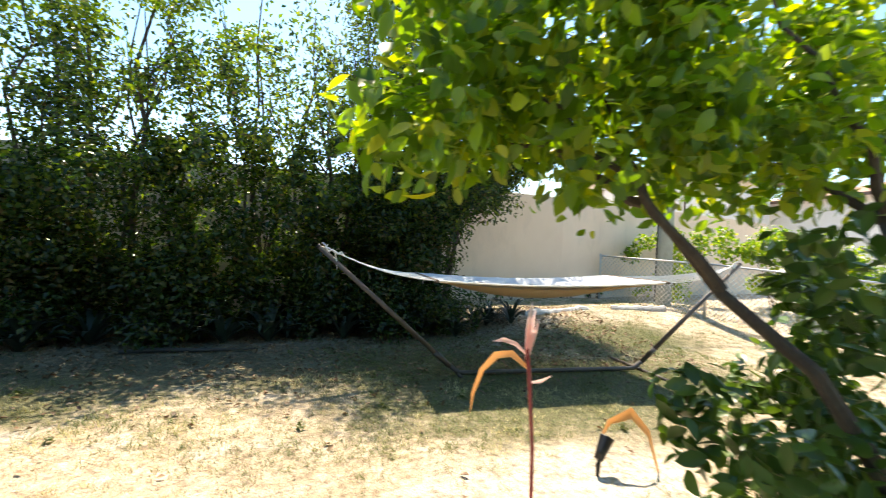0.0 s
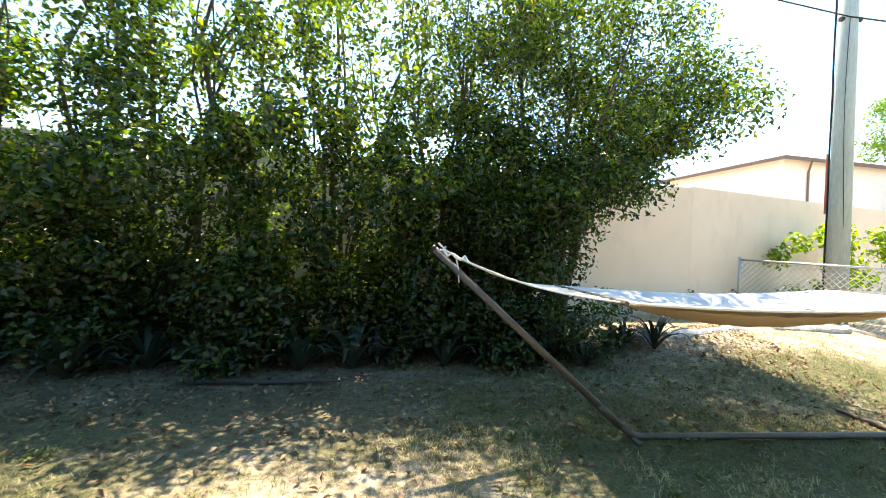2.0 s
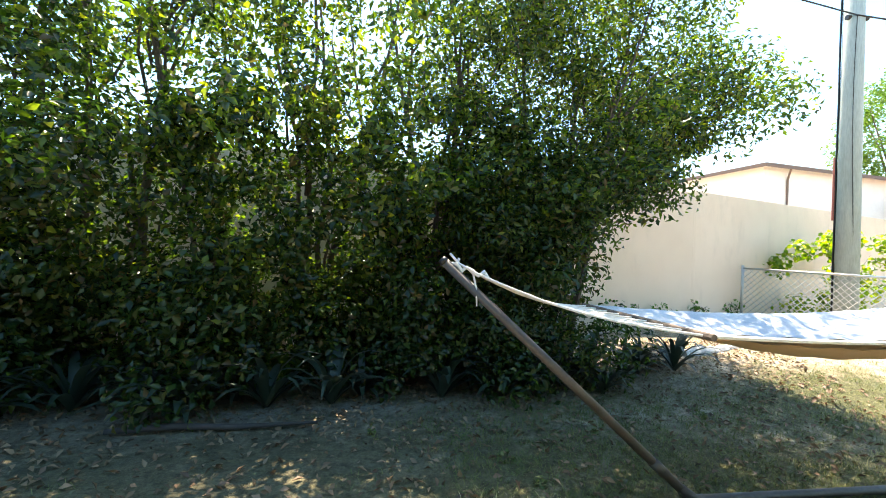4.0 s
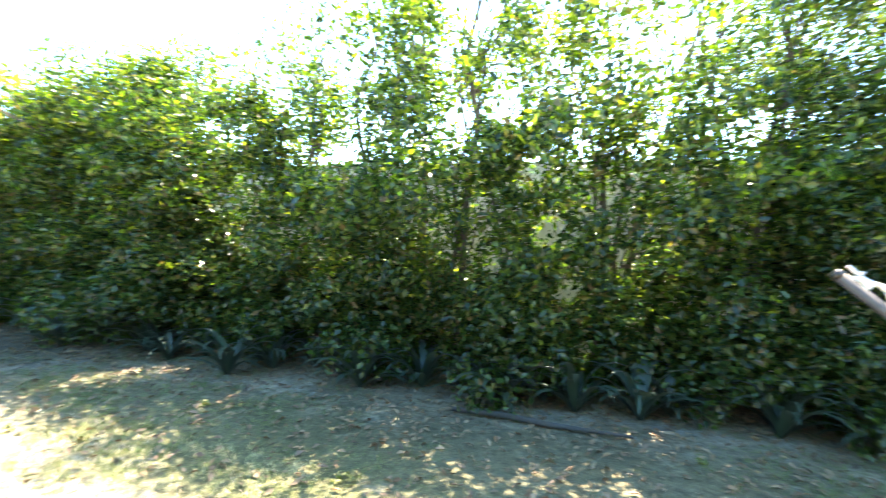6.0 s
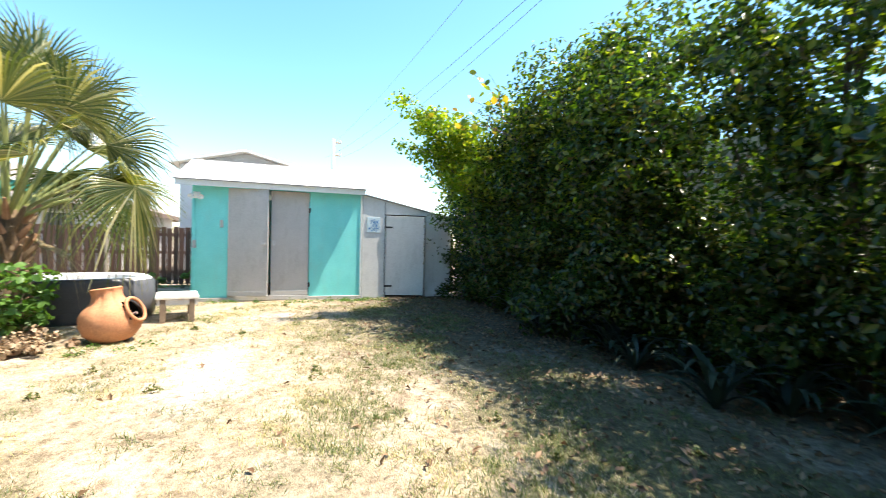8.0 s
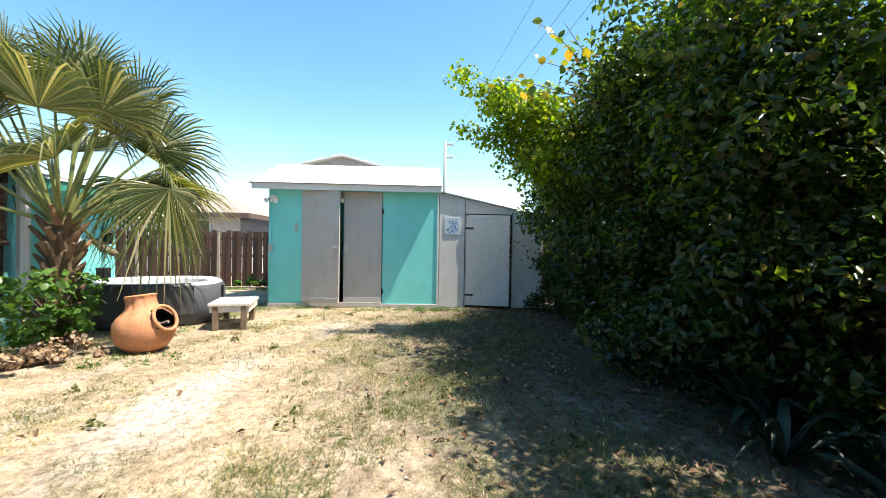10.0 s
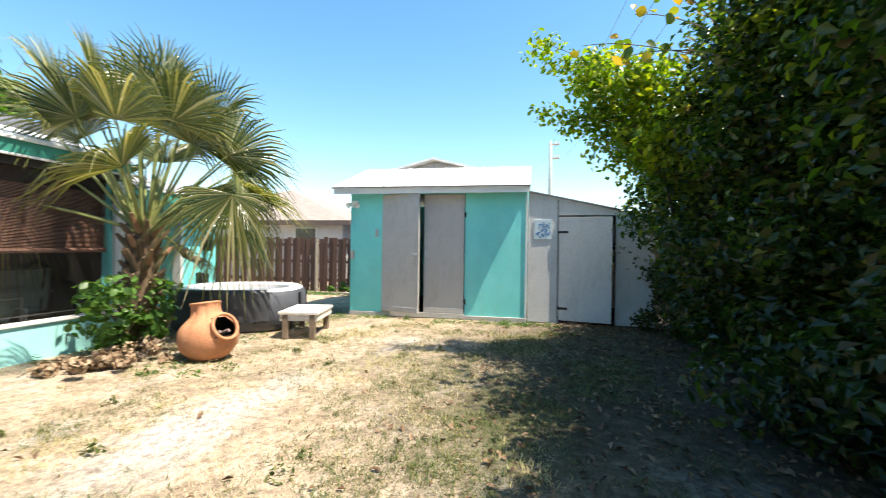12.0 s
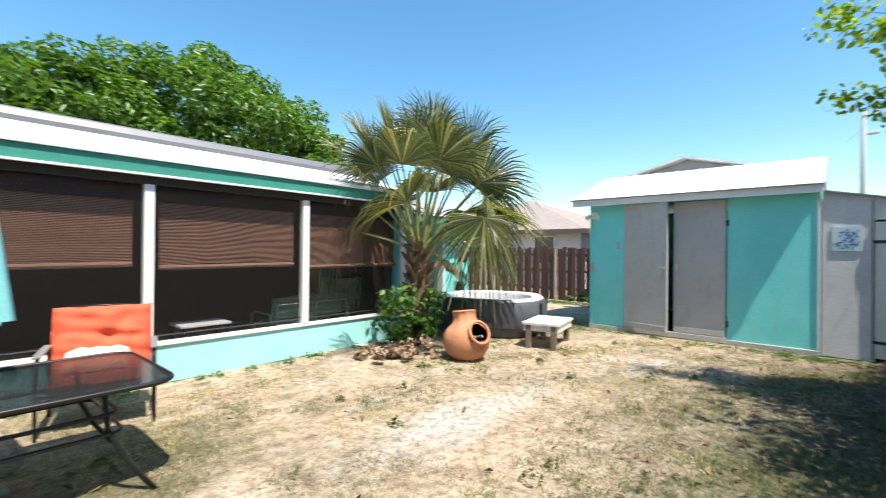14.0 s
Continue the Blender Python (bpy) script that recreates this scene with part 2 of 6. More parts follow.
def ground_material():
    mat, nt, bsdf, out = material("dry lawn and sand")
    broad, mid, fine = noise_tex(nt, 0.55, 6, 0.62), noise_tex(nt, 3.5, 6, 0.65), noise_tex(nt, 45, 4, 0.7)
    straw = ramp(nt, mid, ((0.34, (0.25, 0.185, 0.12)), (0.50, (0.52, 0.41, 0.29)), (0.66, (0.66, 0.555, 0.43))))
    green = ramp(nt, fine, ((0.35, (0.038, 0.046, 0.014)), (0.65, (0.125, 0.125, 0.042))))
    sand = ramp(nt, fine, ((0.3, (0.46, 0.43, 0.39)), (0.7, (0.72, 0.69, 0.65))))
    col = mix_col(nt, ramp(nt, broad, ((0.50, (0, 0, 0)), (0.66, (0.75,) * 3))), straw, green)
    col = mix_col(nt, ramp(nt, noise_tex(nt, 0.8, 5, 0.6, stretch=(0.8, 1.7, 1)), ((0.55, (0, 0, 0)), (0.68, (0.9,) * 3))), col, sand)
    col = mix_col(nt, 0.30, col, ramp(nt, fine, ((0.25, (0.13, 0.09, 0.05)), (0.75, (0.72, 0.59, 0.45)))))
    for cx, cy, rx, ry in ((-6.7, 2.5, 1.5, 0.6), (-7.6, 2.6, 1.2, 0.4), (-1.4, 2.0, 1.1, 0.6), (1.9, 2.4, 1.6, 0.9)):
        col = mix_col(nt, blot(nt, cx, cy, rx, ry, 2.4, 0.36), col, sand)
    for cx, cy, rx, ry in ((5.2, 6.2, 1.8, 0.9), (-4.6, 1.4, 1.0, 0.8), (-2.6, 4.6, 1.6, 0.7), (-12.2, 1.0, 1.6, 0.6), (-8.6, 5.2, 3.0, 1.2), (3.0, 4.4, 3.4, 1.9), (3.0, 4.2, 2.6, 1.5), (-0.8, 5.6, 4.5, 1.3), (-4.2, 5.4, 3.0, 1.1), (5.6, 6.0, 2.4, 1.2)):
        col = mix_col(nt, blot(nt, cx, cy, rx, ry, 1.5, 0.82), col, green)
    # Leaf mould, darkened and widened so the hedge's shade is in the colour.
    humus_shade = ramp(nt, noise_tex(nt, 9, 6, 0.7), ((0.34, (0.016, 0.013, 0.008)), (0.5, (0.042, 0.033, 0.018)), (0.66, (0.11, 0.085, 0.046))))
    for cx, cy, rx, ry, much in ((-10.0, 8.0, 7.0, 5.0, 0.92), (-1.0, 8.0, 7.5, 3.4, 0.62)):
        col = mix_col(nt, blot(nt, cx, cy, rx, ry, 0.9, much), col, humus_shade)
    col = mix_col(nt, 1.0, col, ramp(nt, noise_tex(nt, 13, 7, 0.75), ((0.36, (0.50, 0.46, 0.42)), (0.52, (1.0, 1.0, 1.0)), (0.68, (1.16, 1.15, 1.14)))), "MULTIPLY")
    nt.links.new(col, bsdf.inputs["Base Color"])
    bsdf.inputs["Roughness"].default_value = 0.95
    bump(nt, bsdf, fine, 0.8, 0.04)
    return mat


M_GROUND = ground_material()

# ---- ground ----
def height(x, y):
    """The lay of the land: a bank towards the far wall, small unevenness."""
    s = np.clip((y - 5.2) / 2.9, 0, 1) * np.clip((x - 2.0) / 2.5, 0, 1)
    return 0.34 * s * s * (3 - 2 * s) + 0.012 * np.sin(1.7 * x + 0.6 * y) * np.cos(1.3 * y - 0.4 * x) + 0.008 * np.sin(4.1 * x - 2.9 * y)


def build_ground():
    far = np.array([26, 36, 55, 90, 160, 320, 700.0])
    xs = np.concatenate([-far[::-1], np.arange(-20, 18.01, 0.2), far])
    ys = np.concatenate([-far[::-1], np.arange(-6, 14.01, 0.2), far])
    gx, gy = np.meshgrid(xs, ys, indexing="ij")
    gz = height(gx, gy)
    gz[(np.abs(gx) > 30) | (np.abs(gy) > 30)] = 0
    n, m = gx.shape
    idx = np.arange(n * m).reshape(n, m)
    faces = np.stack([idx[:-1, :-1], idx[1:, :-1], idx[1:, 1:], idx[:-1, 1:]], -1).reshape(-1, 4)
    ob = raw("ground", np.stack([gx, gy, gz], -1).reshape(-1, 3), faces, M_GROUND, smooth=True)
    tagged(ob, "dry straw-coloured lawn with sandy bare patches", "lawn", kind="structure")


build_ground()


# ---- leaves ----
def leaves(name, centres, normals, lengths, mat, parent=None, width=0.5, fold=0.18, label="", droop=0.0):
    """Many small folded leaves in one mesh: base, two sides and tip each."""
    n = len(centres)
    nrm = normals / np.linalg.norm(normals, axis=1, keepdims=True)
    d = rng.normal(size=(n, 3))
    d[:, 2] -= droop
    d -= nrm * (d * nrm).sum(1, keepdims=True)
    d /= np.linalg.norm(d, axis=1, keepdims=True)
    side = np.cross(nrm, d)
    L = lengths[:, None]
    v = np.empty((n, 4, 3))
    v[:, 0], v[:, 2] = centres - d * L * 0.5, centres + d * L * 0.5 - nrm * L * 0.06
    v[:, 1] = centres + side * L * width * 0.5 + nrm * L * fold - d * L * 0.06
    v[:, 3] = centres - side * L * width * 0.5 + nrm * L * fold - d * L * 0.06
    b = np.arange(n)[:, None] * 4
    f = np.concatenate([b + [0, 2, 1], b + [0, 3, 2]], 1).reshape(-1, 3)
    return raw(name, v.reshape(-1, 3), f, mat, parent, label)


def clumpy(n, clumps, shell=0.55, up=0.5):
    """n places on and in clumps (x, y, z, rx, ry, rz), with leaf normals that face outwards and up."""
    c = np.asarray(clumps, float)
    w = c[:, 3] * c[:, 4] + c[:, 4] * c[:, 5] + c[:, 3] * c[:, 5]
    pick = rng.choice(len(c), n, p=w / w.sum())
    d = rng.normal(size=(n, 3))
    d /= np.linalg.norm(d, axis=1, keepdims=True)
    r = shell + (1.12 - shell) * rng.random(n) ** 0.6
    pos = c[pick, :3] + d * r[:, None] * c[pick, 3:6]
    nrm = d * 0.7 + rng.normal(size=(n, 3)) * 0.55 + [0, 0, up]
    return pos, nrm


def limbs(bm, foot, tips, r0, seg=7, wander=0.12):
    """Tapered limbs from a foot towards each tip, slightly crooked."""
    foot = Vector(foot)
    for tip in tips:
        tip = Vector(tip)
        pts, rad = [], []
        for i in range(7):
            t = i / 6
            p = foot.lerp(tip, t) + Vector(rng.normal(size=3)) * wander * t * (1.2 - t)
            p.z += 0.25 * (tip - foot).length * 0.25 * t * (1 - t)
            pts.append(p)
            rad.append(r0 * (1 - 0.8 * t))
        tube(bm, pts, rad, seg)


def fine_leaves(name, centres, normals, lengths, mat, parent=None, width=0.5, droop=0.0):
    """Leaves that come near: oval, folded along the rib and bent, eleven points each."""
    n = len(centres)
    nrm = normals / np.linalg.norm(normals, axis=1, keepdims=True)
    d = rng.normal(size=(n, 3))
    d[:, 2] -= droop
    d -= nrm * (d * nrm).sum(1, keepdims=True)
    d /= np.linalg.norm(d, axis=1, keepdims=True)
    side = np.cross(nrm, d)
    L = lengths[:, None]
    bend = rng.uniform(0.05, 0.28, (n, 1))
    v = np.empty((n, 11, 3))
    at = lambda t: centres + d * L * (t - 0.5) - nrm * L * bend * (t - 0.3) ** 2
    v[:, 0], v[:, 10] = at(0.0), at(1.0)
    for i, (t, w) in enumerate(((0.22, 0.74), (0.50, 1.0), (0.78, 0.62))):
        m = at(t)
        v[:, 1 + 3 * i] = m
        v[:, 2 + 3 * i] = m + side * L * width * 0.5 * w + nrm * L * 0.07 * w
        v[:, 3 + 3 * i] = m - side * L * width * 0.5 * w + nrm * L * 0.07 * w
    tri = [0, 1, 2, 0, 3, 1, 1, 4, 5, 1, 5, 2, 1, 3, 6, 1, 6, 4, 4, 7, 8, 4, 8, 5, 4, 6, 9, 4, 9, 7, 7, 10, 8, 7, 9, 10]
    f = (np.arange(n)[:, None] * 11 + np.array(tri)).reshape(-1, 3)
    return raw(name, v.reshape(-1, 3), f, mat, parent, smooth=True)


# ---- boundary: stucco wall, board fence ----
def wall_between(name, a, b, h, t, mat, label, category):
    a, b = Vector((*a, 0)), Vector((*b, 0))
    L = (b - a).length
    ob = part(name, one_box(0, L, -t / 2, t / 2, -0.1, h, 0.012), mat)
    ob.matrix_world = Matrix.Translation(a) @ Matrix.Rotation(math.atan2(b.y - a.y, b.x - a.x), 4, "Z")
    return tagged(ob, label, category, kind="structure")


wall_between("wall_north", (-17.0, 9.2), (6.98, 9.953), 3.02, 0.2, M_WALL, "tall beige stucco boundary wall", "wall")
wall_between("wall_north_east", (6.88, 9.945), (17.5, 11.75), 3.05, 0.2, M_WALL, "tall beige stucco boundary wall beyond the chain-link fence", "wall")


def board_fence(name, x, y0, y1, h, boards_as_parts=True):
    root = thing(name, (x, (y0 + y1) / 2, 0), "weathered dark brown wooden board fence with grey posts", "fence")
    root["kind"] = "structure"
    n = int((y1 - y0) / 0.150)
    mes = []
    for k in range(4):
        bm = one_box(-0.011, 0.011, -0.068, 0.068, 0.04, h + 0.02 * k - 0.03, 0.004)
        me = bpy.data.meshes.new("board")
        bm.to_mesh(me)
        bm.free()
        me.materials.append(M_FENCE)
        mes.append(me)
    for i in range(n):
        ob = new("board", mes[int(rng.integers(4))])
        ob.parent = root
        ob.matrix_local = pose(rng.normal() * 0.005 + (0.03 if i % 2 else 0.0), -(y1 - y0) / 2 + 0.15 * (i + 0.5), 0, 0, rng.normal() * 0.3, rng.normal() * 2)
    for z in (0.35, 0.9, 1.4):
        part("rail", one_box(-0.055, -0.015, -(y1 - y0) / 2, (y1 - y0) / 2, z, z + 0.085, 0.004), M_FENCE, root)
    for y in np.arange(y0 + 1.05, y1, 2.3):
        part("post", one_box(0.05, 0.11, y - (y0 + y1) / 2 - 0.035, y - (y0 + y1) / 2 + 0.035, 0, h - 0.02, 0.006), M_POST, root, "pale weathered fence post")
    return root


M_POST = surface("weathered post", (0.30, 0.25, 0.20), (0.42, 0.36, 0.29), 5, 60, 0.85)
board_fence("fence_west", -16.3, -7.0, 8.8, 1.66)


# ---- shed ----
SX, SY0, SY1, SZ = -12.45, 1.36, 4.93, 2.52


def build_shed():
    root = thing("shed", (SX, (SY0 + SY1) / 2, 0), "turquoise garden shed with grey double doors and white sloping roof", "shed")
    y = lambda v: v - (SY0 + SY1) / 2
    part("base", one_box(-3.3, 0.03, y(SY0), y(SY1), -0.05, 0.085, 0.01), M_CONC, root, "grey concrete slab")
    d0, d1, dz0, dz1 = 2.06, 3.74, 0.12, 2.46
    part("wall", one_box(-0.09, 0, y(SY0), y(d0), 0.085, SZ, 0.004), M_TURQ, root, "turquoise front wall")
    part("wall", one_box(-0.09, 0, y(d1), y(SY1), 0.085, SZ, 0.004), M_TURQ, root, "turquoise front wall")
    part("wall", one_box(-0.088, -0.002, y(d0), y(d1), dz1, SZ, 0), M_TURQ, root)
    part("wall", one_box(-3.2, -0.09, y(SY0), y(SY0) + 0.09, 0.085, SZ), M_TURQ, root)
    part("wall", one_box(-3.2, -0.09, y(SY1) - 0.09, y(SY1), 0.085, SZ), M_TURQ, root)
    part("wall", one_box(-3.29, -3.2, y(SY0), y(SY1), 0.085, SZ), M_TURQ, root)
    for yy in (y(SY0), y(SY1) - 0.09):
        bm = bmesh.new()
        plane_poly(bm, [(-3.29, yy, SZ), (0, yy, SZ), (-1.645, yy, SZ + 0.58)], (0, 0.09, 0))
        part("gable", bm, M_TURQ, root)
    part("threshold", one_box(-0.02, 0.05, y(d0), y(d1), 0.02, 0.115, 0.006), M_GREY, root, "grey timber sill")
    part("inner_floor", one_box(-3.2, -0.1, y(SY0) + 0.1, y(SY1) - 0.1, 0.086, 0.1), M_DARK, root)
    # roof: two slopes with thickness, white fascia and dark drip edge
    e0, e1 = y(1.06), y(4.98)
    for sgn in (1, -1):
        xe, xr = (0.28, -1.645) if sgn > 0 else (-3.57, -1.645)
        bm = bmesh.new()
        plane_poly(bm, [(xe, e0, SZ + 0.03), (xe, e1, SZ + 0.03), (xr, e1, SZ + 0.73), (xr, e0, SZ + 0.73)], (0, 0, 0.035))
        part("roof", bm, M_ROOF, root, "white coated roof slope")
        for k in range(9):
            yy = e0 + (e1 - e0) * (k + 0.5) / 9
            bm = bmesh.new()
            plane_poly(bm, [(xe, yy - 0.012, SZ + 0.066), (xe, yy + 0.012, SZ + 0.066), (xr, yy + 0.012, SZ + 0.766), (xr, yy - 0.012, SZ + 0.766)], (0, 0, 0.012))
            part("roof_rib", bm, M_ROOF, root)
    part("fascia", one_box(0.225, 0.25, e0 + 0.03, e1 - 0.01, SZ - 0.07, SZ + 0.036, 0.004), M_WHITE, root, "white fascia board")
    part("drip_edge", one_box(0.25, 0.295, e0, e1, SZ + 0.042, SZ + 0.064, 0.003), M_ROOFEDGE, root, "dark metal drip edge")
    part("soffit", one_box(0.0, 0.225, e0 + 0.04, e1 - 0.02, SZ, SZ + 0.018), M_WHITE, root)
    part("corner_trim", one_box(0.001, 0.022, y(SY1) - 0.028, y(SY1) + 0.004, 0.0, SZ - 0.06, 0.003), M_WHITE, root, "white corner board")
    part("conduit", bar([(0.02, y(SY0) + 0.05, 0.1), (0.02, y(SY0) + 0.05, 2.2)], 0.012), M_TURQ, root)
    part("junction_box", one_box(0.003, 0.05, y(1.36) + 0.02, y(1.36) + 0.09, 1.15, 1.32, 0.006), M_GREY, root, "small grey electrical box")
    part("outlet", one_box(0.001, 0.025, y(1.90), y(1.96), 1.60, 1.76, 0.006), M_GREY, root, "small grey outlet box")
    # doors
    left = part("door", one_box(0, 0.045, 0, 0.835, 0, 2.33, 0.004), M_GREY, root, "grey plywood door standing slightly ajar")
    left.matrix_local = pose(0.005, y(2.07), dz0, 0, 0, -14)
    part("bottom_rail", one_box(0.046, 0.062, 0.01, 0.825, 0.005, 0.10, 0.004), M_GREY, left)
    part("latch", one_box(0.048, 0.075, 0.70, 0.80, 1.12, 1.17, 0.006), M_STEEL, left, "steel latch")
    part("latch_knob", bar([(0.07, 0.77, 1.145), (0.115, 0.77, 1.145)], 0.018), M_STEEL, left, "steel knob")
    right = part("door", one_box(-0.02, 0.022, 0, 0.80, 0, 2.33, 0.004), M_GREY, root, "closed grey plywood door")
    right.matrix_local = pose(0.0, y(2.925), dz0)
    part("bottom_rail", one_box(0.023, 0.038, 0.01, 0.79, 0.005, 0.10, 0.004), M_GREY, right)
    part("keeper", one_box(0.024, 0.045, 0.02, 0.08, 1.10, 1.22, 0.004), M_STEEL, right, "steel keeper plate")
    for z in (0.3, 2.0):
        part("hinge", one_box(0.003, 0.016, y(3.715), y(3.765), z, z + 0.1, 0.002), M_BLACK, root, "dark hinge")
    lamp = part("lamp", one_box(0.0, 0.035, y(1.36) + 0.02, y(1.36) + 0.16, 2.20, 2.34, 0.012), M_WHITE, root, "white twin floodlight")
    for s in (-1, 1):
        bm = bmesh.new()
        lathe(bm, [(0.0, 0), (0.028, 0), (0.034, 0.05), (0.058, 0.11), (0.052, 0.105), (0.0, 0.07)], 14, pose(0.06, y(1.45) + 0.055 * s, 2.27, 0, 115, 25 * s))
        part("lamp_head", bm, M_WHITE, lamp)


build_shed()


def build_lean_to():
    root = thing("lean_to", (SX, 6.4, 0), "light grey lean-to shed with a small ajar door", "shed")
    y = lambda v: v - 6.4
    a, b = SY1 + 0.02, 7.2
    zt = lambda v: 2.5 - 0.215 * (v - SY1)
    d0, d1, dz = 5.52, 6.53, 2.04

    def panel(y0, y1, z0, name="wall", x0=-0.07, x1=-0.005, mat=M_LGREY):
        bm = bmesh.new()
        plane_poly(bm, [(x1, y(y0), z0), (x1, y(y1), z0), (x1, y(y1), zt(y1) - 0.02), (x1, y(y0), zt(y0) - 0.02)], (x0 - x1, 0, 0))
        return part(name, bm, mat, root)

    panel(a, d0, 0.02)
    panel(d1, b, 0.02)
    panel(d0, d1, dz)
    bm = bmesh.new()
    plane_poly(bm, [(0.04, y(a), zt(a) - 0.02), (0.04, y(b), zt(b) - 0.02), (-2.8, y(b), zt(b) - 0.02), (-2.8, y(a), zt(a) - 0.02)], (0, 0, 0.03))
    part("roof", bm, M_ROOFEDGE, root, "thin grey sheet roof")
    part("wall", one_box(-2.8, -0.07, y(b) - 0.07, y(b), 0.02, zt(b) - 0.03), M_LGREY, root)
    panel(a, b - 0.07, 0.02, "wall", -2.8, -2.73)
    part("inner_floor", one_box(-2.72, -0.08, y(a) + 0.01, y(b) - 0.08, 0.0, 0.02), M_DARK, root)
    door = part("door", one_box(0, 0.035, 0, 0.92, 0, 1.92, 0.004), M_LGREY, root, "pale grey plywood door left ajar")
    door.matrix_local = pose(0.0, y(d0) + 0.01, 0.08, 0, 0, -12)
    for z in (0.2, 1.62):
        part("hinge", one_box(0.036, 0.046, -0.02, 0.16, z, z + 0.045, 0.003), M_BLACK, door, "black strap hinge")
    for z in (0.75, 1.0, 1.22, 1.65):
        part("splinter", one_box(0.0, 0.04, 0.905, 0.94, z, z + 0.07, 0.004), M_POST, door, "chipped bare wood edge")
    part("seam", one_box(-0.004, 0.006, y(d0) - 0.03, y(d0) - 0.018, 0.05, zt(d0) - 0.05), M_BLACK, root)
    sign = thing("wall_sign", (SX + 0.003, 5.22, 1.77), "white wall plaque with a blue wavy pattern", "sign")
    part("plaque", one_box(-0.006, 0.008, -0.16, 0.16, -0.185, 0.185, 0.004), M_PLAQ, sign)
    for k in range(46):
        yy, zz = rng.uniform(-0.13, 0.13), rng.uniform(-0.15, 0.15)
        w, h = rng.uniform(0.02, 0.05), rng.uniform(0.008, 0.02)
        part("blue_mark", one_box(0.0085, 0.0105, -w / 2, w / 2, -h / 2, h / 2, 0.0, pose(0, yy, zz, rng.uniform(0, 180))), M_BLUE, sign)


M_PLAQ = plain("pale blue enamel", (0.52, 0.64, 0.70), 0.4)
M_BLUE = plain("blue ink", (0.06, 0.22, 0.48), 0.5)
build_lean_to()


# ---- house with screened porch ----
HY, HEND = -0.6, -9.05
POSTS = [-5.22 + 1.94 * k for k in range(-2, 6)]


def screen_material():
    mat, nt, bsdf, out = material("dark insect screen")
    bsdf.inputs["Base Color"].default_value, bsdf.inputs["Roughness"].default_value = (0.02, 0.018, 0.017, 1), 0.6
    tr, mx = nt.nodes.new("ShaderNodeBsdfTransparent"), nt.nodes.new("ShaderNodeMixShader")
    mx.inputs[0].default_value = 0.17
    nt.links.new(tr.outputs[0], mx.inputs[1])
    nt.links.new(bsdf.outputs[0], mx.inputs[2])
    nt.links.new(mx.outputs[0], out.inputs["Surface"])
    return mat


M_SCREEN = screen_material()
M_VALANCE = surface("dark brown stained board", (0.035, 0.018, 0.014), (0.07, 0.036, 0.027), 5, 60, 0.8)
M_BLIND = surface("brown woven blind", (0.20, 0.10, 0.068), (0.32, 0.175, 0.125), 5, 80, 0.8, stretch=(1, 1, 6))


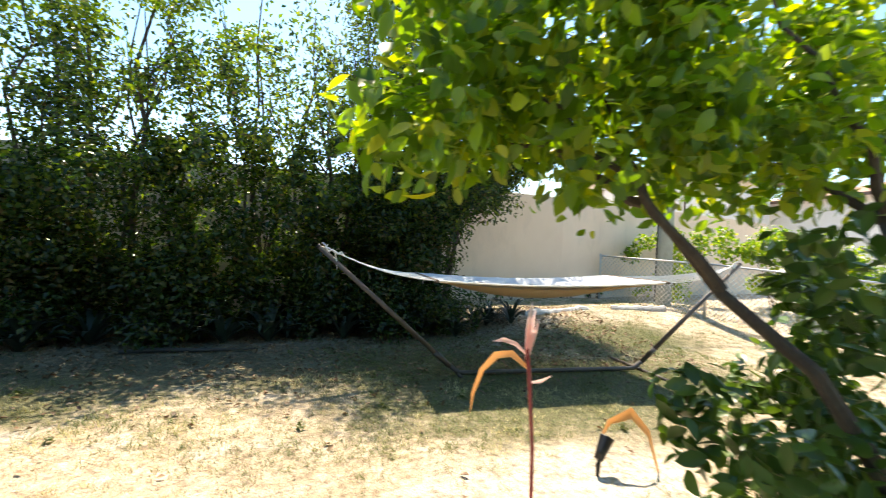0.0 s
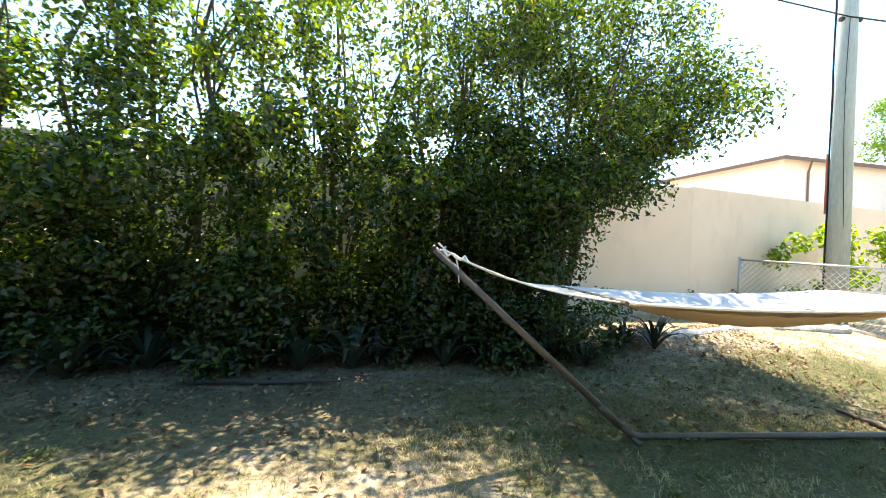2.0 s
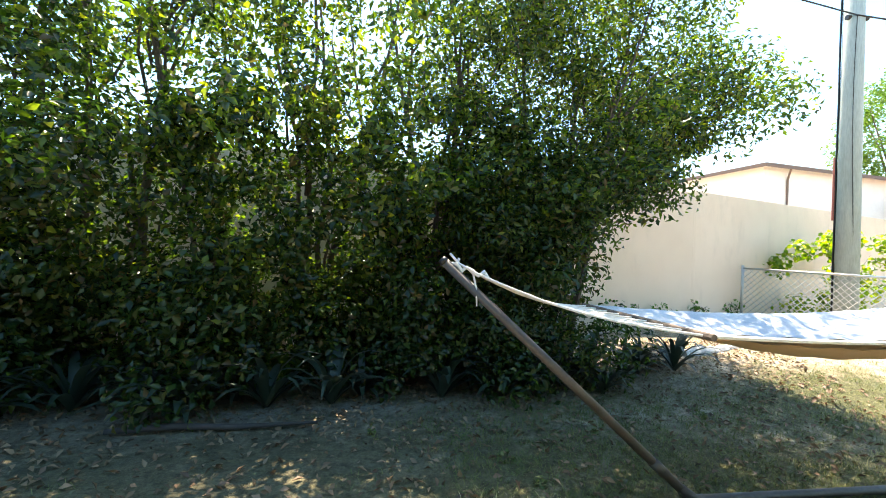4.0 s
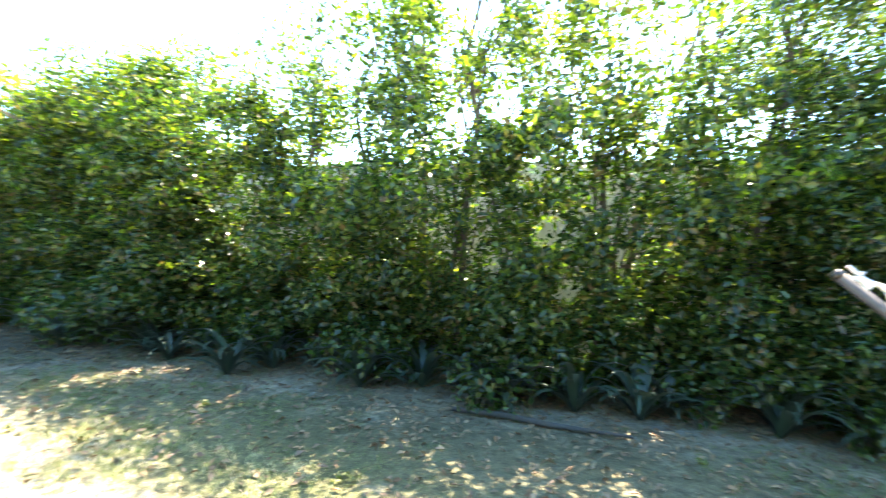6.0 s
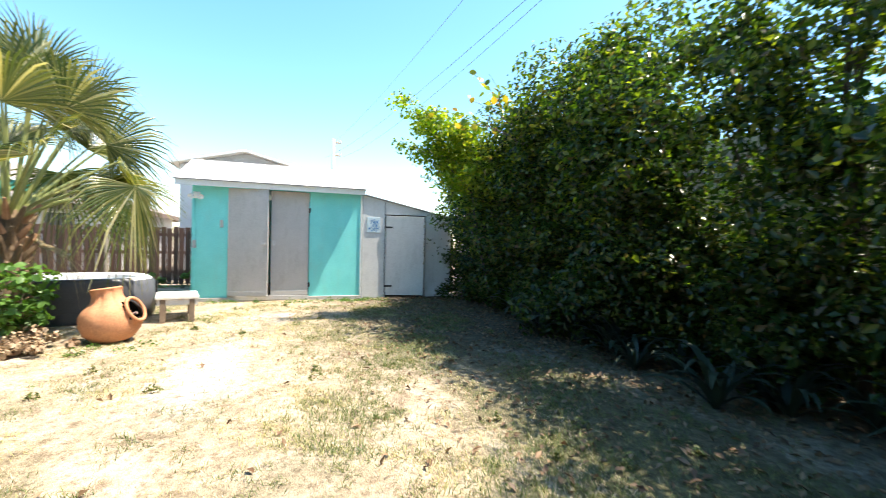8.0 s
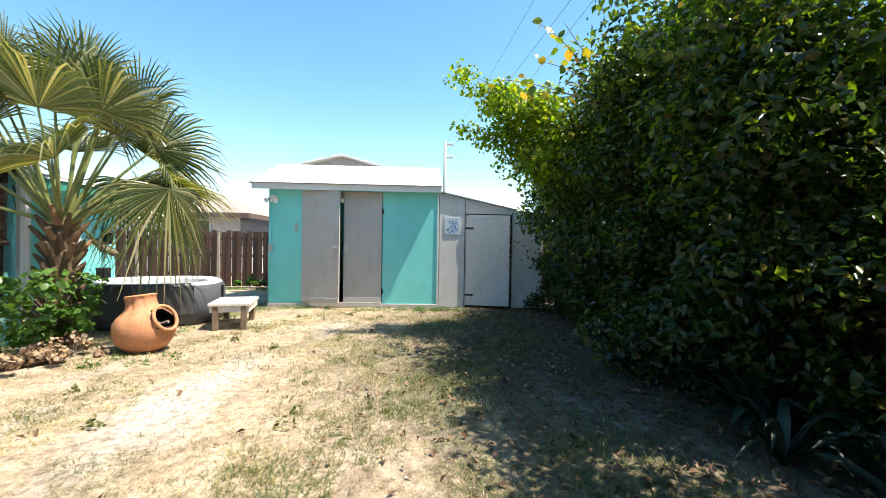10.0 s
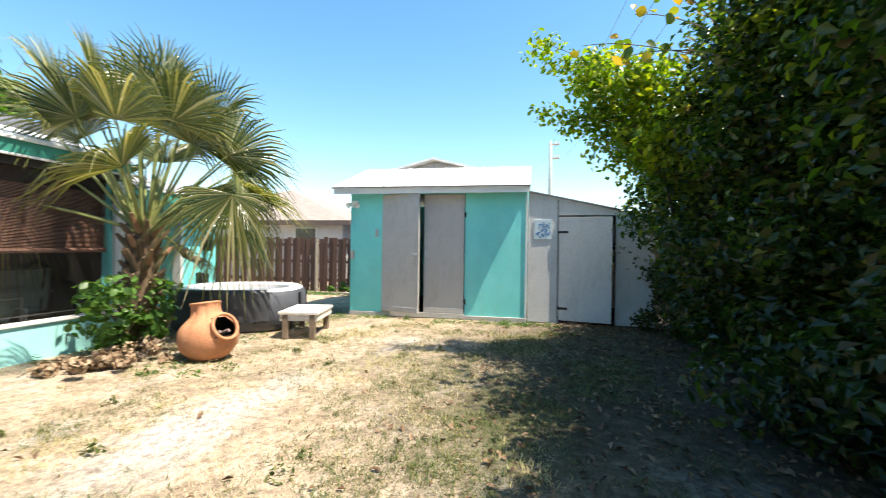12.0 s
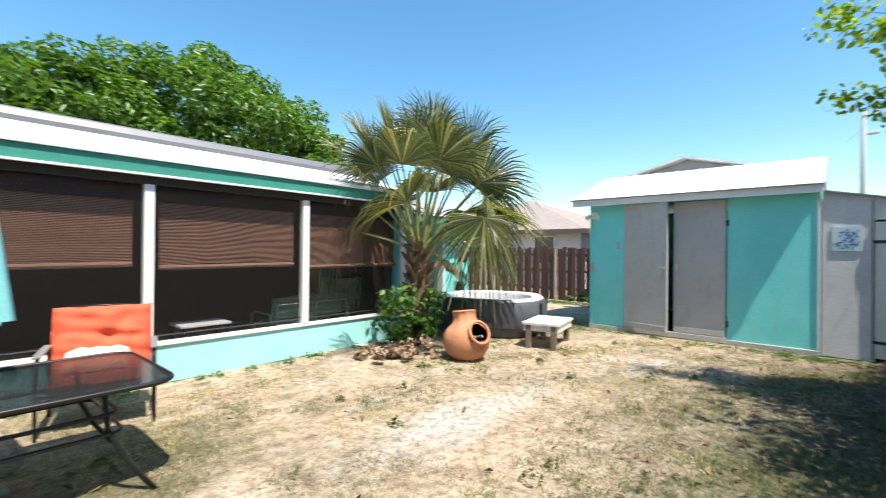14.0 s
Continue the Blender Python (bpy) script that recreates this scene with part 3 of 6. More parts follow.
def build_house():
    root = thing("house", (-3.0, HY, 0), "single-storey turquoise house with a long screened porch", "house")
    X = lambda v: v + 3.0
    x0, x1 = X(HEND), X(6.0)
    part("low_wall", one_box(x0, x1, -0.15, 0, 0, 0.43, 0.006), M_TURQ_SUNLIT, root, "low turquoise block wall under the screens")
    part("sill", one_box(x0, x1, -0.17, 0.025, 0.432, 0.458, 0.005), M_WHITE, root, "white sill")
    part("lower_rail", one_box(x0, x1, -0.075, -0.02, 0.459, 0.475, 0.003), M_WHITE, root)
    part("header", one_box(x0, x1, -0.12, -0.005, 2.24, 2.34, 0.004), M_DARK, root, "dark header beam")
    part("valance", one_box(x0 + 0.1, x1 - 0.1, -0.118, -0.108, 2.06, 2.24), M_VALANCE, root, "dark brown valance board")
    # Added dark sheet over the turquoise end wall, standing for porch shade.
    part("end_shade_sheet", one_box(x0 + 0.101, x0 + 0.112, -2.99, -0.16, 0.06, 2.33), M_BACK, root)
    for px in POSTS:
        part("post", one_box(X(px) - 0.05, X(px) + 0.05, -0.105, 0.002, 0.476, 2.24, 0.01), M_WHITE, root, "white square porch post")
    for a, b in zip(POSTS, POSTS[1:]):
        if b < 5.5:
            part("screen", one_box(X(a) + 0.05, X(b) - 0.05, -0.052, -0.049, 0.476, 2.24), M_SCREEN, root, "dark insect screen")
            part("mid_bar", one_box(X(a) + 0.05, X(b) - 0.05, -0.065, -0.053, 0.53, 0.542), M_ROOFEDGE, root)
    part("end_wall", one_box(x0, x0 + 0.1, -3.0, -0.15, 0, 2.34), M_TURQ, root)
    part("porch_floor", one_box(x0 + 0.1, x1, -3.0, -0.15, -0.02, 0.05), M_CONC, root)
    part("back_wall", one_box(x0 + 0.1, x1, -3.1, -3.0, 0, 2.5), M_BACK, root, "porch back wall in a dark colour standing for shade")
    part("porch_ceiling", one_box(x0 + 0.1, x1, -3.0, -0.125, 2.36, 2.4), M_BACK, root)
    part("end_wall", one_box(x1 - 0.1, x1, -3.0, -0.15, 0.05, 2.34), M_TURQ, root)
    # roof
    ex, ey = x0 - 0.12, 0.07
    bm = bmesh.new()
    plane_poly(bm, [(ex, ey, 2.51), (x1 + 0.4, ey, 2.51), (x1 + 0.4, -3.2, 3.32), (ex - 1.7, -3.2, 3.32)], (0, 0, 0.05))
    part("roof", bm, M_ROOF, root, "white coated low-pitched roof")
    bm = bmesh.new()
    plane_poly(bm, [(ex, -6.6, 2.51), (x1 + 0.4, -6.6, 2.51), (x1 + 0.4, -3.2, 3.32), (ex, -3.2, 3.32)], (0, 0, 0.05))
    part("roof", bm, M_ROOF, root)
    bm = bmesh.new()
    tube(bm, [(ex - 1.7, -3.2, 3.41), (x1 + 0.4, -3.2, 3.42)], 0.15, 8)
    part("ridge_cap", bm, M_ROOFEDGE, root, "dark ridge cap")
    bm = bmesh.new()
    plane_poly(bm, [(x0, -6.4, 2.42), (x0, -0.15, 2.42), (x0, -3.2, 3.26)], (0.08, 0, 0))
    part("gable", bm, M_TURQ, root)
    part("fascia", one_box(ex, x1 + 0.4, ey - 0.03, ey, 2.352, 2.515, 0.004), M_TEAL, root, "dark teal fascia board")
    part("drip_edge", one_box(ex, x1 + 0.4, ey, ey + 0.03, 2.50, 2.53, 0.003), M_WHITE, root, "white drip edge")
    part("fascia_trim", one_box(ex, x1 + 0.4, ey - 0.034, ey + 0.012, 2.325, 2.35, 0.003), M_WHITE, root, "white trim strip")
    part("soffit", one_box(ex, x1 + 0.4, -0.12, ey - 0.035, 2.345, 2.362), M_TURQ, root)
    part("downspout", bar([(x0 + 0.0, 0.06, 0.05), (x0 + 0.03, 0.06, 2.0), (x0 + 0.03, 0.14, 2.3)], 0.028), M_WHITE, root, "pale round downspout")
    # recessed wing with the lantern
    wy, wx = -0.8, X(-11.95)
    part("wing_wall", one_box(wx, wx + 0.86, wy - 0.15, wy, 0, 2.2, 0.006), M_TURQ, root, "turquoise wall with a lantern")
    part("wing_wall", one_box(wx, wx + 0.15, wy - 4.0, wy - 0.15, 0, 2.2), M_TURQ, root)
    part("wing_wall", one_box(wx + 2.1, x0, wy - 0.15, wy, 0, 2.2), M_TURQ, root)
    part("wing_wall", one_box(wx + 0.86, wx + 2.1, wy - 0.15, wy, 2.03, 2.2), M_TURQ, root)
    # Dark panel set back in the opening to stand for its shade.
    part("doorway_shade_panel", one_box(wx + 0.86, wx + 2.1, wy - 0.9, wy - 0.85, 0, 2.03), M_DARK, root, "open doorway, its shade a dark panel")
    part("door_frame", one_box(wx + 0.87, wx + 0.93, wy - 0.16, wy + 0.012, 0, 2.03, 0.004), M_WHITE, root)
    bm = bmesh.new()
    plane_poly(bm, [(wx - 0.3, wy + 0.35, 2.26), (x0, wy + 0.35, 2.26), (x0, wy - 2.3, 2.88), (wx - 0.3, wy - 2.3, 2.88)], (0, 0, 0.05))
    part("wing_roof", bm, M_SHINGLE, root, "grey roof of the rear wing")
    part("fascia", one_box(wx - 0.3, x0 - 0.13, wy + 0.33, wy + 0.36, 2.10, 2.26, 0.004), M_TEAL, root)
    part("drip_edge", one_box(wx - 0.3, x0 - 0.13, wy + 0.36, wy + 0.385, 2.25, 2.28, 0.003), M_WHITE, root)
    lx = wx + 0.34
    lantern = part("lantern", one_box(lx - 0.05, lx + 0.05, wy, wy + 0.02, 1.28, 1.55, 0.006), M_BLACK, root, "black iron wall lantern")
    bm = bmesh.new()
    lathe(bm, [(0.0, 0.0), (0.05, 0.0), (0.072, 0.2), (0.09, 0.21), (0.03, 0.29), (0.012, 0.34), (0.0, 0.34)], 6, pose(lx, wy + 0.12, 1.27))
    part("cage", bm, M_BLACK, lantern)
    part("bracket", bar([(lx, wy + 0.01, 1.15), (lx + 0.03, wy + 0.08, 1.1), (lx - 0.03, wy + 0.1, 0.95), (lx + 0.03, wy + 0.05, 0.85), (lx - 0.06, wy + 0.02, 0.74)], 0.009, 6), M_BLACK, lantern, "curled iron bracket")
    # roll-down blinds behind the screens
    for i, (a, b) in enumerate(zip(POSTS, POSTS[1:])):
        if b > 3:
            continue
        blind = thing("blind", ((a + b) / 2, HY - 0.14, 2.24), "brown woven roll-down blind hanging half lowered", "blind", group="porch blinds")
        w = (b - a) / 2 - 0.13
        low = -0.92 + 0.03 * ((i * 7) % 3)
        bm = bmesh.new()
        for k in range(int(-low / 0.0165)):
            z = -0.03 - k * 0.0165
            sag = 0.012 * math.sin(k * 0.45) * (k / 55)
            tube(bm, [(-w, sag * 0.3, z), (-w * 0.3, sag, z - 0.012 * (k / 55)), (w * 0.4, sag * 0.6, z + 0.006), (w, 0, z - 0.02 * (k / 55))], 0.0066, 5)
        tagged(part("slats", bm, M_BLIND, blind), kind="stuff")
        part("bottom_roll", bar([(-w, 0.01, low - 0.03), (w, 0.01, low - 0.045)], 0.028, 8), M_BLIND, blind)


# Near-black walls and ceiling: the porch's shade is put into this colour.
M_BACK = surface("porch interior darkened for shade", (0.05, 0.043, 0.038), (0.08, 0.068, 0.06), 2, 40, 0.85)
M_SHINGLE = surface("grey shingle", (0.26, 0.26, 0.27), (0.40, 0.40, 0.41), 3, 26, 0.85, bumps=0.5, dist=0.01)
build_house()


# ---- hammock ----
M_POLE = surface("brown painted steel tube", (0.045, 0.036, 0.032), (0.095, 0.078, 0.068), 4, 60, 0.5, 0.2)
M_CLOTH = surface("faded quilted cloth", (0.28, 0.32, 0.38), (0.57, 0.57, 0.57), 3.5, 70, 0.9)
M_TAN = leaf_material("tan striped cloth", ((0.58, 0.44, 0.30), (0.64, 0.50, 0.35)), 0.9, 0.5, (1.15, 1.05, 0.9))
M_ROPE = surface("white rope", (0.55, 0.53, 0.49), (0.72, 0.70, 0.66), 20, 120, 0.9)


def hammock():
    A, B = Vector((-2.90, 0, 1.48)), Vector((2.90, 0, 1.48))
    FA, FB = Vector((-1.27, 0, 0.06)), Vector((1.27, 0, 0.06))
    stand = thing("hammock_stand", (3.255, 4.73, 0), "brown steel tube hammock stand on the lawn", "hammock stand", -5.86)
    for tip, foot in ((A, FA), (B, FB)):
        part("arm", bar([tip, foot.lerp(tip, 0.04)], [0.027, 0.030], 12), M_POLE, stand, smooth=True)
        part("end_cap", bar([tip, tip.lerp(foot, -0.012)], [0.030, 0.024], 12), M_BLACK, stand, "black plastic end cap", True)
        part("sleeve", bar([foot.lerp(tip, 0.10), foot.lerp(tip, 0.16)], 0.034, 12), M_POLE, stand, "", True)
        part("eye_bolt", bar([tip.lerp(foot, 0.035) + Vector((0, 0, 0.02)), tip.lerp(foot, 0.035) + Vector((0.03 if tip is A else -0.03, 0, 0.075))], 0.008, 6), M_STEEL, stand, "steel eye bolt")
    part("base_bar", bar([FA.lerp(A, 0.05), FA + Vector((0.05, 0, -0.02)), FA + Vector((0.16, 0, -0.025)), FB + Vector((-0.16, 0, -0.025)), FB + Vector((-0.05, 0, -0.02)), FB.lerp(B, 0.05)], 0.028, 10), M_POLE, stand, smooth=True)
    for p, near, far in ((FA, -0.12, 0.12), (FB, -0.72, 0.62)):
        part("foot", bar([p + Vector((0.04, near, -0.038)), p + Vector((0.04, far, -0.038))], 0.022, 8), M_POLE, stand, smooth=True)
    # the bed: a sagging quilted sheet with two spreader bars
    bed = thing("hammock", (3.255, 4.73, 0), "faded quilted hammock with tan underside slung on white ropes", "hammock", -5.86)
    x0, x1, w = -1.69, 1.15, 0.60
    nx, ny = 40, 18
    def z_at(u, v):
        return 1.18 + 0.05 * u + 0.10 * (u - 0.5) ** 2 - 0.025 - (0.03 + 0.15 * (1 - v * v)) * math.sin(math.pi * min(max(u, 0), 1)) + 0.006 * math.sin(u * 60) * math.cos(v * 9)
    def half(u):
        return w * (1 - 0.10 * math.sin(math.pi * u))
    for name, off, mat, lab in (("top_cloth", 0.012, M_CLOTH, "faded blue-grey patterned top"), ("under_cloth", -0.012, M_TAN, "tan striped underside")):
        V, F = [], []
        for i in range(nx + 1):
            for j in range(ny + 1):
                u, v = i / nx, 2 * j / ny - 1
                V.append((x0 + (x1 - x0) * u, v * half(u), z_at(u, v) + off - (0.03 if off < 0 else 0) * math.sin(math.pi * u)))
        for i in range(nx):
            for j in range(ny):
                a = i * (ny + 1) + j
                F.append((a, a + 1, a + ny + 2, a + ny + 1))
        raw(name, V, F, mat, bed, lab, True)
    for x, u in ((x0, 0), (x1, 1)):
        part("spreader_bar", bar([(x, -w - 0.05, z_at(u, 1)), (x, w + 0.05, z_at(u, 1))], 0.018, 8), M_BARK, bed, "wooden spreader bar")
    for x, u, tip in ((x0, 0, A), (x1, 1, B)):
        inward = 1 if tip is A else -1
        ring = tip + Vector((0.17 * inward, 0, -0.05))
        for k in range(9):
            v = -1 + k / 4
            s = Vector((x, v * w, z_at(u, 1)))
            pts = [s.lerp(ring, t) - Vector((0, 0, 0.06 * math.sin(math.pi * t))) for t in np.linspace(0, 1, 7)]
            part("rope", bar(pts, 0.007, 5), M_ROPE, bed, "white rope")
        knot = [ring.lerp(tip, t) + Vector((0, 0.012 * math.sin(9 * t), 0.02 * math.sin(12 * t))) for t in np.linspace(-0.6, 1, 9)]
        part("rope_knot", bar(knot, [0.010 + 0.005 * (k % 2) for k in range(9)], 7), M_ROPE, bed, "white rope wound and knotted")
        part("loose_end", bar([ring, ring + Vector((0.02 * inward, -0.02, -0.10)), ring + Vector((0.03 * inward, -0.01, -0.20))], [0.007, 0.006, 0.004], 5), M_ROPE, bed, "dangling rope end")
        part("hook_chain", bar([tip + Vector((0.03 * inward, 0, 0.05)), tip.lerp(ring, 0.5) + Vector((0, 0, 0.02)), ring], 0.008, 6), M_STEEL, bed, "steel hook and chain")
    for s in (-1, 1):
        pts = [(x0 + (x1 - x0) * u, s * (half(u) + 0.004), z_at(u, 1)) for u in np.linspace(0, 1, 20)]
        part("hem", bar(pts, 0.013, 6), M_ROPE, bed, "pale stitched hem")


hammock()


# ---- hedge and trees along the north side ----
def stem(root, foot, tip, r, twigs=4, name="stem"):
    """One stem with its side twigs."""
    bm = bmesh.new()
    limbs(bm, foot, [tip], r, 7, 0.2)
    for _ in range(twigs):
        mid = Vector(foot).lerp(Vector(tip), rng.uniform(0.25, 0.8))
        limbs(bm, mid, [(mid.x + rng.normal() * 0.45, mid.y + rng.normal() * 0.4 - 0.15, mid.z + rng.uniform(0.4, 1.3))], r * 0.45, 5)
    part(name, bm, M_DARKBARK, root)


def hedge_tree(x, y, h, n, spread=1.25, stems=4):
    root = thing("hedge_shrub", (x, y, 0), "tall unclipped hedge shrub with dark glossy leaves", "hedge", group="hedge row")
    for k in range(stems):
        stem(root, (rng.normal() * 0.35, rng.normal() * 0.15 + 0.25, -0.05), (rng.normal() * spread * 0.4, rng.normal() * 0.35, h * rng.uniform(0.8, 1.0)), rng.uniform(0.03, 0.055))
    clumps = []
    for k in range(62):
        z = rng.uniform(0.03, 1.0) * h
        r = rng.uniform(0.22, 0.50)
        clumps.append((rng.uniform(-spread, spread) * (1 if z < 3 else 0.85), rng.normal() * 0.5 - 0.12 * min(z, 3.0), z, r * 1.2, r, r * 0.9))
    for k in range(52):
        z = rng.uniform(0.2, 3.3)
        r = rng.uniform(0.2, 0.42)
        clumps.append((rng.uniform(-spread, spread), -0.45 - 0.10 * z + rng.normal() * 0.25, z, r * 1.2, r, r * 0.9))
    for k in range(46):
        r = rng.uniform(0.18, 0.34)
        clumps.append((rng.uniform(-spread, spread), -0.15 + rng.normal() * 0.4, rng.uniform(0.1, 1.3), r * 1.3, r, r * 0.8))
    if -9.5 < x < -4.5:
        for k in range(20):
            r = rng.uniform(0.2, 0.34)
            clumps.append((rng.uniform(-spread, spread) * 0.8, rng.uniform(-1.4, -0.8), rng.uniform(2.1, 3.3), r * 1.2, r, r * 0.8))
    pos, nrm = clumpy(n, clumps, 0.25)
    pos[:, 2] = np.where(pos[:, 2] < 0.04, rng.uniform(0.04, 0.4, len(pos)), pos[:, 2])
    wx, wz = pos[:, 0] + x, pos[:, 2]
    gappy = np.sin(2.9 * wx + 1.7 * wz) + np.sin(1.3 * wx - 3.3 * wz + 2.0) + 0.8 * np.sin(5.3 * wx + 4.1 * wz + 1.0)
    keep = rng.random(len(pos)) < np.clip(1.0 - 0.14 * np.clip((wx + 7.0) / 2.0, 0, 1) * np.clip(wz - 1.6, 0, 1.6) - 0.14 * np.clip(wz - 3.7, 0, 1) - 0.66 * np.clip((wz - 4.3) / 0.6, 0, 1) - 0.22 * np.clip(gappy, -1, 2) * np.clip(wz - 0.9, 0, 1) * np.clip((wx + 8.5) / 2.5, 0.1, 1), 0.08, 1.0)
    holes = np.sin(9 * wx + 3 * wz) + np.sin(8.5 * wz - 4 * wx + 1.0) + np.sin(6 * wx - 7 * wz + 2.3)
    keep &= (holes < 1.8 - 0.50 * np.clip(wz - 0.8, 0, 1.2) - 0.35 * np.clip(wz - 2.2, 0, 1)) | (wx < -6.2) | (rng.random(len(pos)) < 0.13)
    pos, nrm = pos[keep], nrm[keep]
    # More bright leaves with height: young growth plus painted-in sun.
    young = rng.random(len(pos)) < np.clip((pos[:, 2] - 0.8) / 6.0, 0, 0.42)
    for mat, sel, name in ((M_HEDGE, ~young, "crown"), (M_SUNLIT_YOUNG, young, "sunlit_growth")):
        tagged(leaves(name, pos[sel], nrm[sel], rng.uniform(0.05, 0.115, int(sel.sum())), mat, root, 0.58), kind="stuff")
    return root


HEDGE = ((-11.6, 8.25, 2.7), (-10.2, 8.15, 3.5), (-8.6, 7.95, 4.0), (-7.0, 7.85, 4.0), (-5.4, 7.9, 4.2), (-3.8, 7.9, 4.8), (-2.2, 7.95, 5.3), (-0.6, 7.95, 5.5), (1.0, 8.0, 5.7))
for hx, hy, hh in HEDGE:
    hedge_tree(hx, hy, hh, 40000 if hx < -6 else 31000)


def end_tree():
    """The taller tree where the hedge stops, with a branch hanging over the bank."""
    root = thing("hedge_tree", (2.7, 8.0, 0), "leafy tree with several thin trunks at the end of the hedge", "tree")
    for foot, tip in (((-0.2, 0.1, 0), (-0.6, 0.0, 5.8)), ((0.15, 0.2, 0), (0.5, 0.2, 6.2)), ((0.3, 0.0, 0), (1.2, 0.0, 5.4)), ((0.1, -0.2, 0), (1.0, -0.6, 5.0)), ((0.3, 0.3, 0), (0.9, 0.3, 4.6))):
        stem(root, foot, tip, 0.055, 3, "trunk")
    clumps = []
    for k in range(330):
        z = rng.uniform(0.1, 6.6)
        reach = float(np.interp(z, (0, 1.9, 2.3, 2.9, 3.5, 4.1, 4.8, 5.4, 6.6), (0.1, 0.15, 0.7, 1.7, 2.4, 2.9, 2.6, 2.3, 1.8)))
        r = rng.uniform(0.25, 0.5)
        clumps.append((rng.uniform(-1.3 if z < 2.5 else -1.9, reach), rng.normal() * (0.6 if z < 2.4 else 0.9) + (-0.1 * z if z < 2.4 else 0.15), z, r * 1.2, r, r * 0.85))
    for k in range(70):
        z = rng.uniform(2.2, 4.0)
        r = rng.uniform(0.2, 0.36)
        clumps.append((rng.uniform(0.3, float(np.interp(z, (2.2, 2.9, 3.5, 4.0), (0.7, 1.7, 2.4, 2.8)))), rng.normal() * 0.6, z, r * 1.2, r, r * 0.8))
    clumps = [c for c in clumps if min(math.dist(c[:3], o[:3]) for o in clumps if o is not c) < 0.6 and sum(math.dist(c[:3], o[:3]) < 1.0 for o in clumps) > 3]
    pos, nrm = clumpy(92000, clumps, 0.25)
    pos[:, 2] = np.maximum(pos[:, 2], 0.1)
    holes = np.sin(8 * pos[:, 0] + 3 * pos[:, 2]) + np.sin(7.5 * pos[:, 2] - 4 * pos[:, 0] + 1.0) + np.sin(5 * pos[:, 0] - 6 * pos[:, 2] + 2.3)
    keep = (holes < 1.75) | (rng.random(len(pos)) < 0.15)
    pos, nrm = pos[keep], nrm[keep]
    # Bright leaves increase upwards, as young growth and as sunlight in the colour.
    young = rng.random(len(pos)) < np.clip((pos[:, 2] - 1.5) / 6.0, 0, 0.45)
    for mat, sel, name in ((M_HEDGE, ~young, "crown"), (M_SUNLIT_YOUNG, young, "sunlit_growth")):
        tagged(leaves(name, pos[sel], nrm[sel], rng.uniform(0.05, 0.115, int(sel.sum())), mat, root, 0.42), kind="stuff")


end_tree()


def light_branch():
    """The pale green branch that stands out of the hedge near the shed, in an upper and a lower spray."""
    root = thing("young_tree", (-10.0, 7.3, 0), "slender young tree with sunlit lime-green leaves leaning out of the hedge", "tree")
    stem(root, (0, 0, 0), (0.3, -1.3, 3.3), 0.035, 2, "trunk")
    clumps = []
    for (ax, ay, az), (bx, by, bz), thick, n in (((0.2, -0.6, 3.1), (0.62, -2.30, 3.92), 0.27, 15), ((0.3, -0.9, 2.9), (0.45, -2.25, 3.05), 0.22, 11), ((0.3, -0.8, 3.2), (0.3, -1.8, 3.6), 0.34, 14),
                                                 ((0.1, -0.4, 2.6), (0.3, -1.5, 3.2), 0.36, 16), ((-0.3, -0.2, 2.4), (-0.2, -1.2, 3.0), 0.40, 16), ((0.5, -0.3, 2.3), (0.8, -1.1, 3.4), 0.38, 16)):
        foot, tip = Vector((ax, ay, az)), Vector((bx, by, bz))
        for k in range(n):
            t = (k + 0.5) / n
            c = foot.lerp(tip, t) + Vector(rng.normal(size=3)) * thick * (0.75 - 0.45 * t)
            r = thick * rng.uniform(0.55, 0.9) * (1.1 - 0.25 * t)
            clumps.append((c.x, c.y, c.z, r * 1.1, r * 1.2, r * 0.8))
            if k % 2:
                bm = bmesh.new()
                limbs(bm, foot.lerp(tip, t * 0.4), [c], 0.009, 5, 0.05)
                part("twig", bm, M_BARK, root)
    pos, nrm = clumpy(10500, clumps, 0.1, 0.6)
    tagged(fine_leaves("crown", pos, nrm, rng.uniform(0.05, 0.10, len(pos)), M_SPRAY, root, 0.55), kind="stuff")


M_SPRAY = leaf_material("translucent spring leaves", ((0.05, 0.11, 0.012), (0.09, 0.17, 0.018), (0.15, 0.22, 0.025), (0.26, 0.28, 0.04)), 0.3, 0.55, (2.4, 2.3, 0.5))
light_branch()


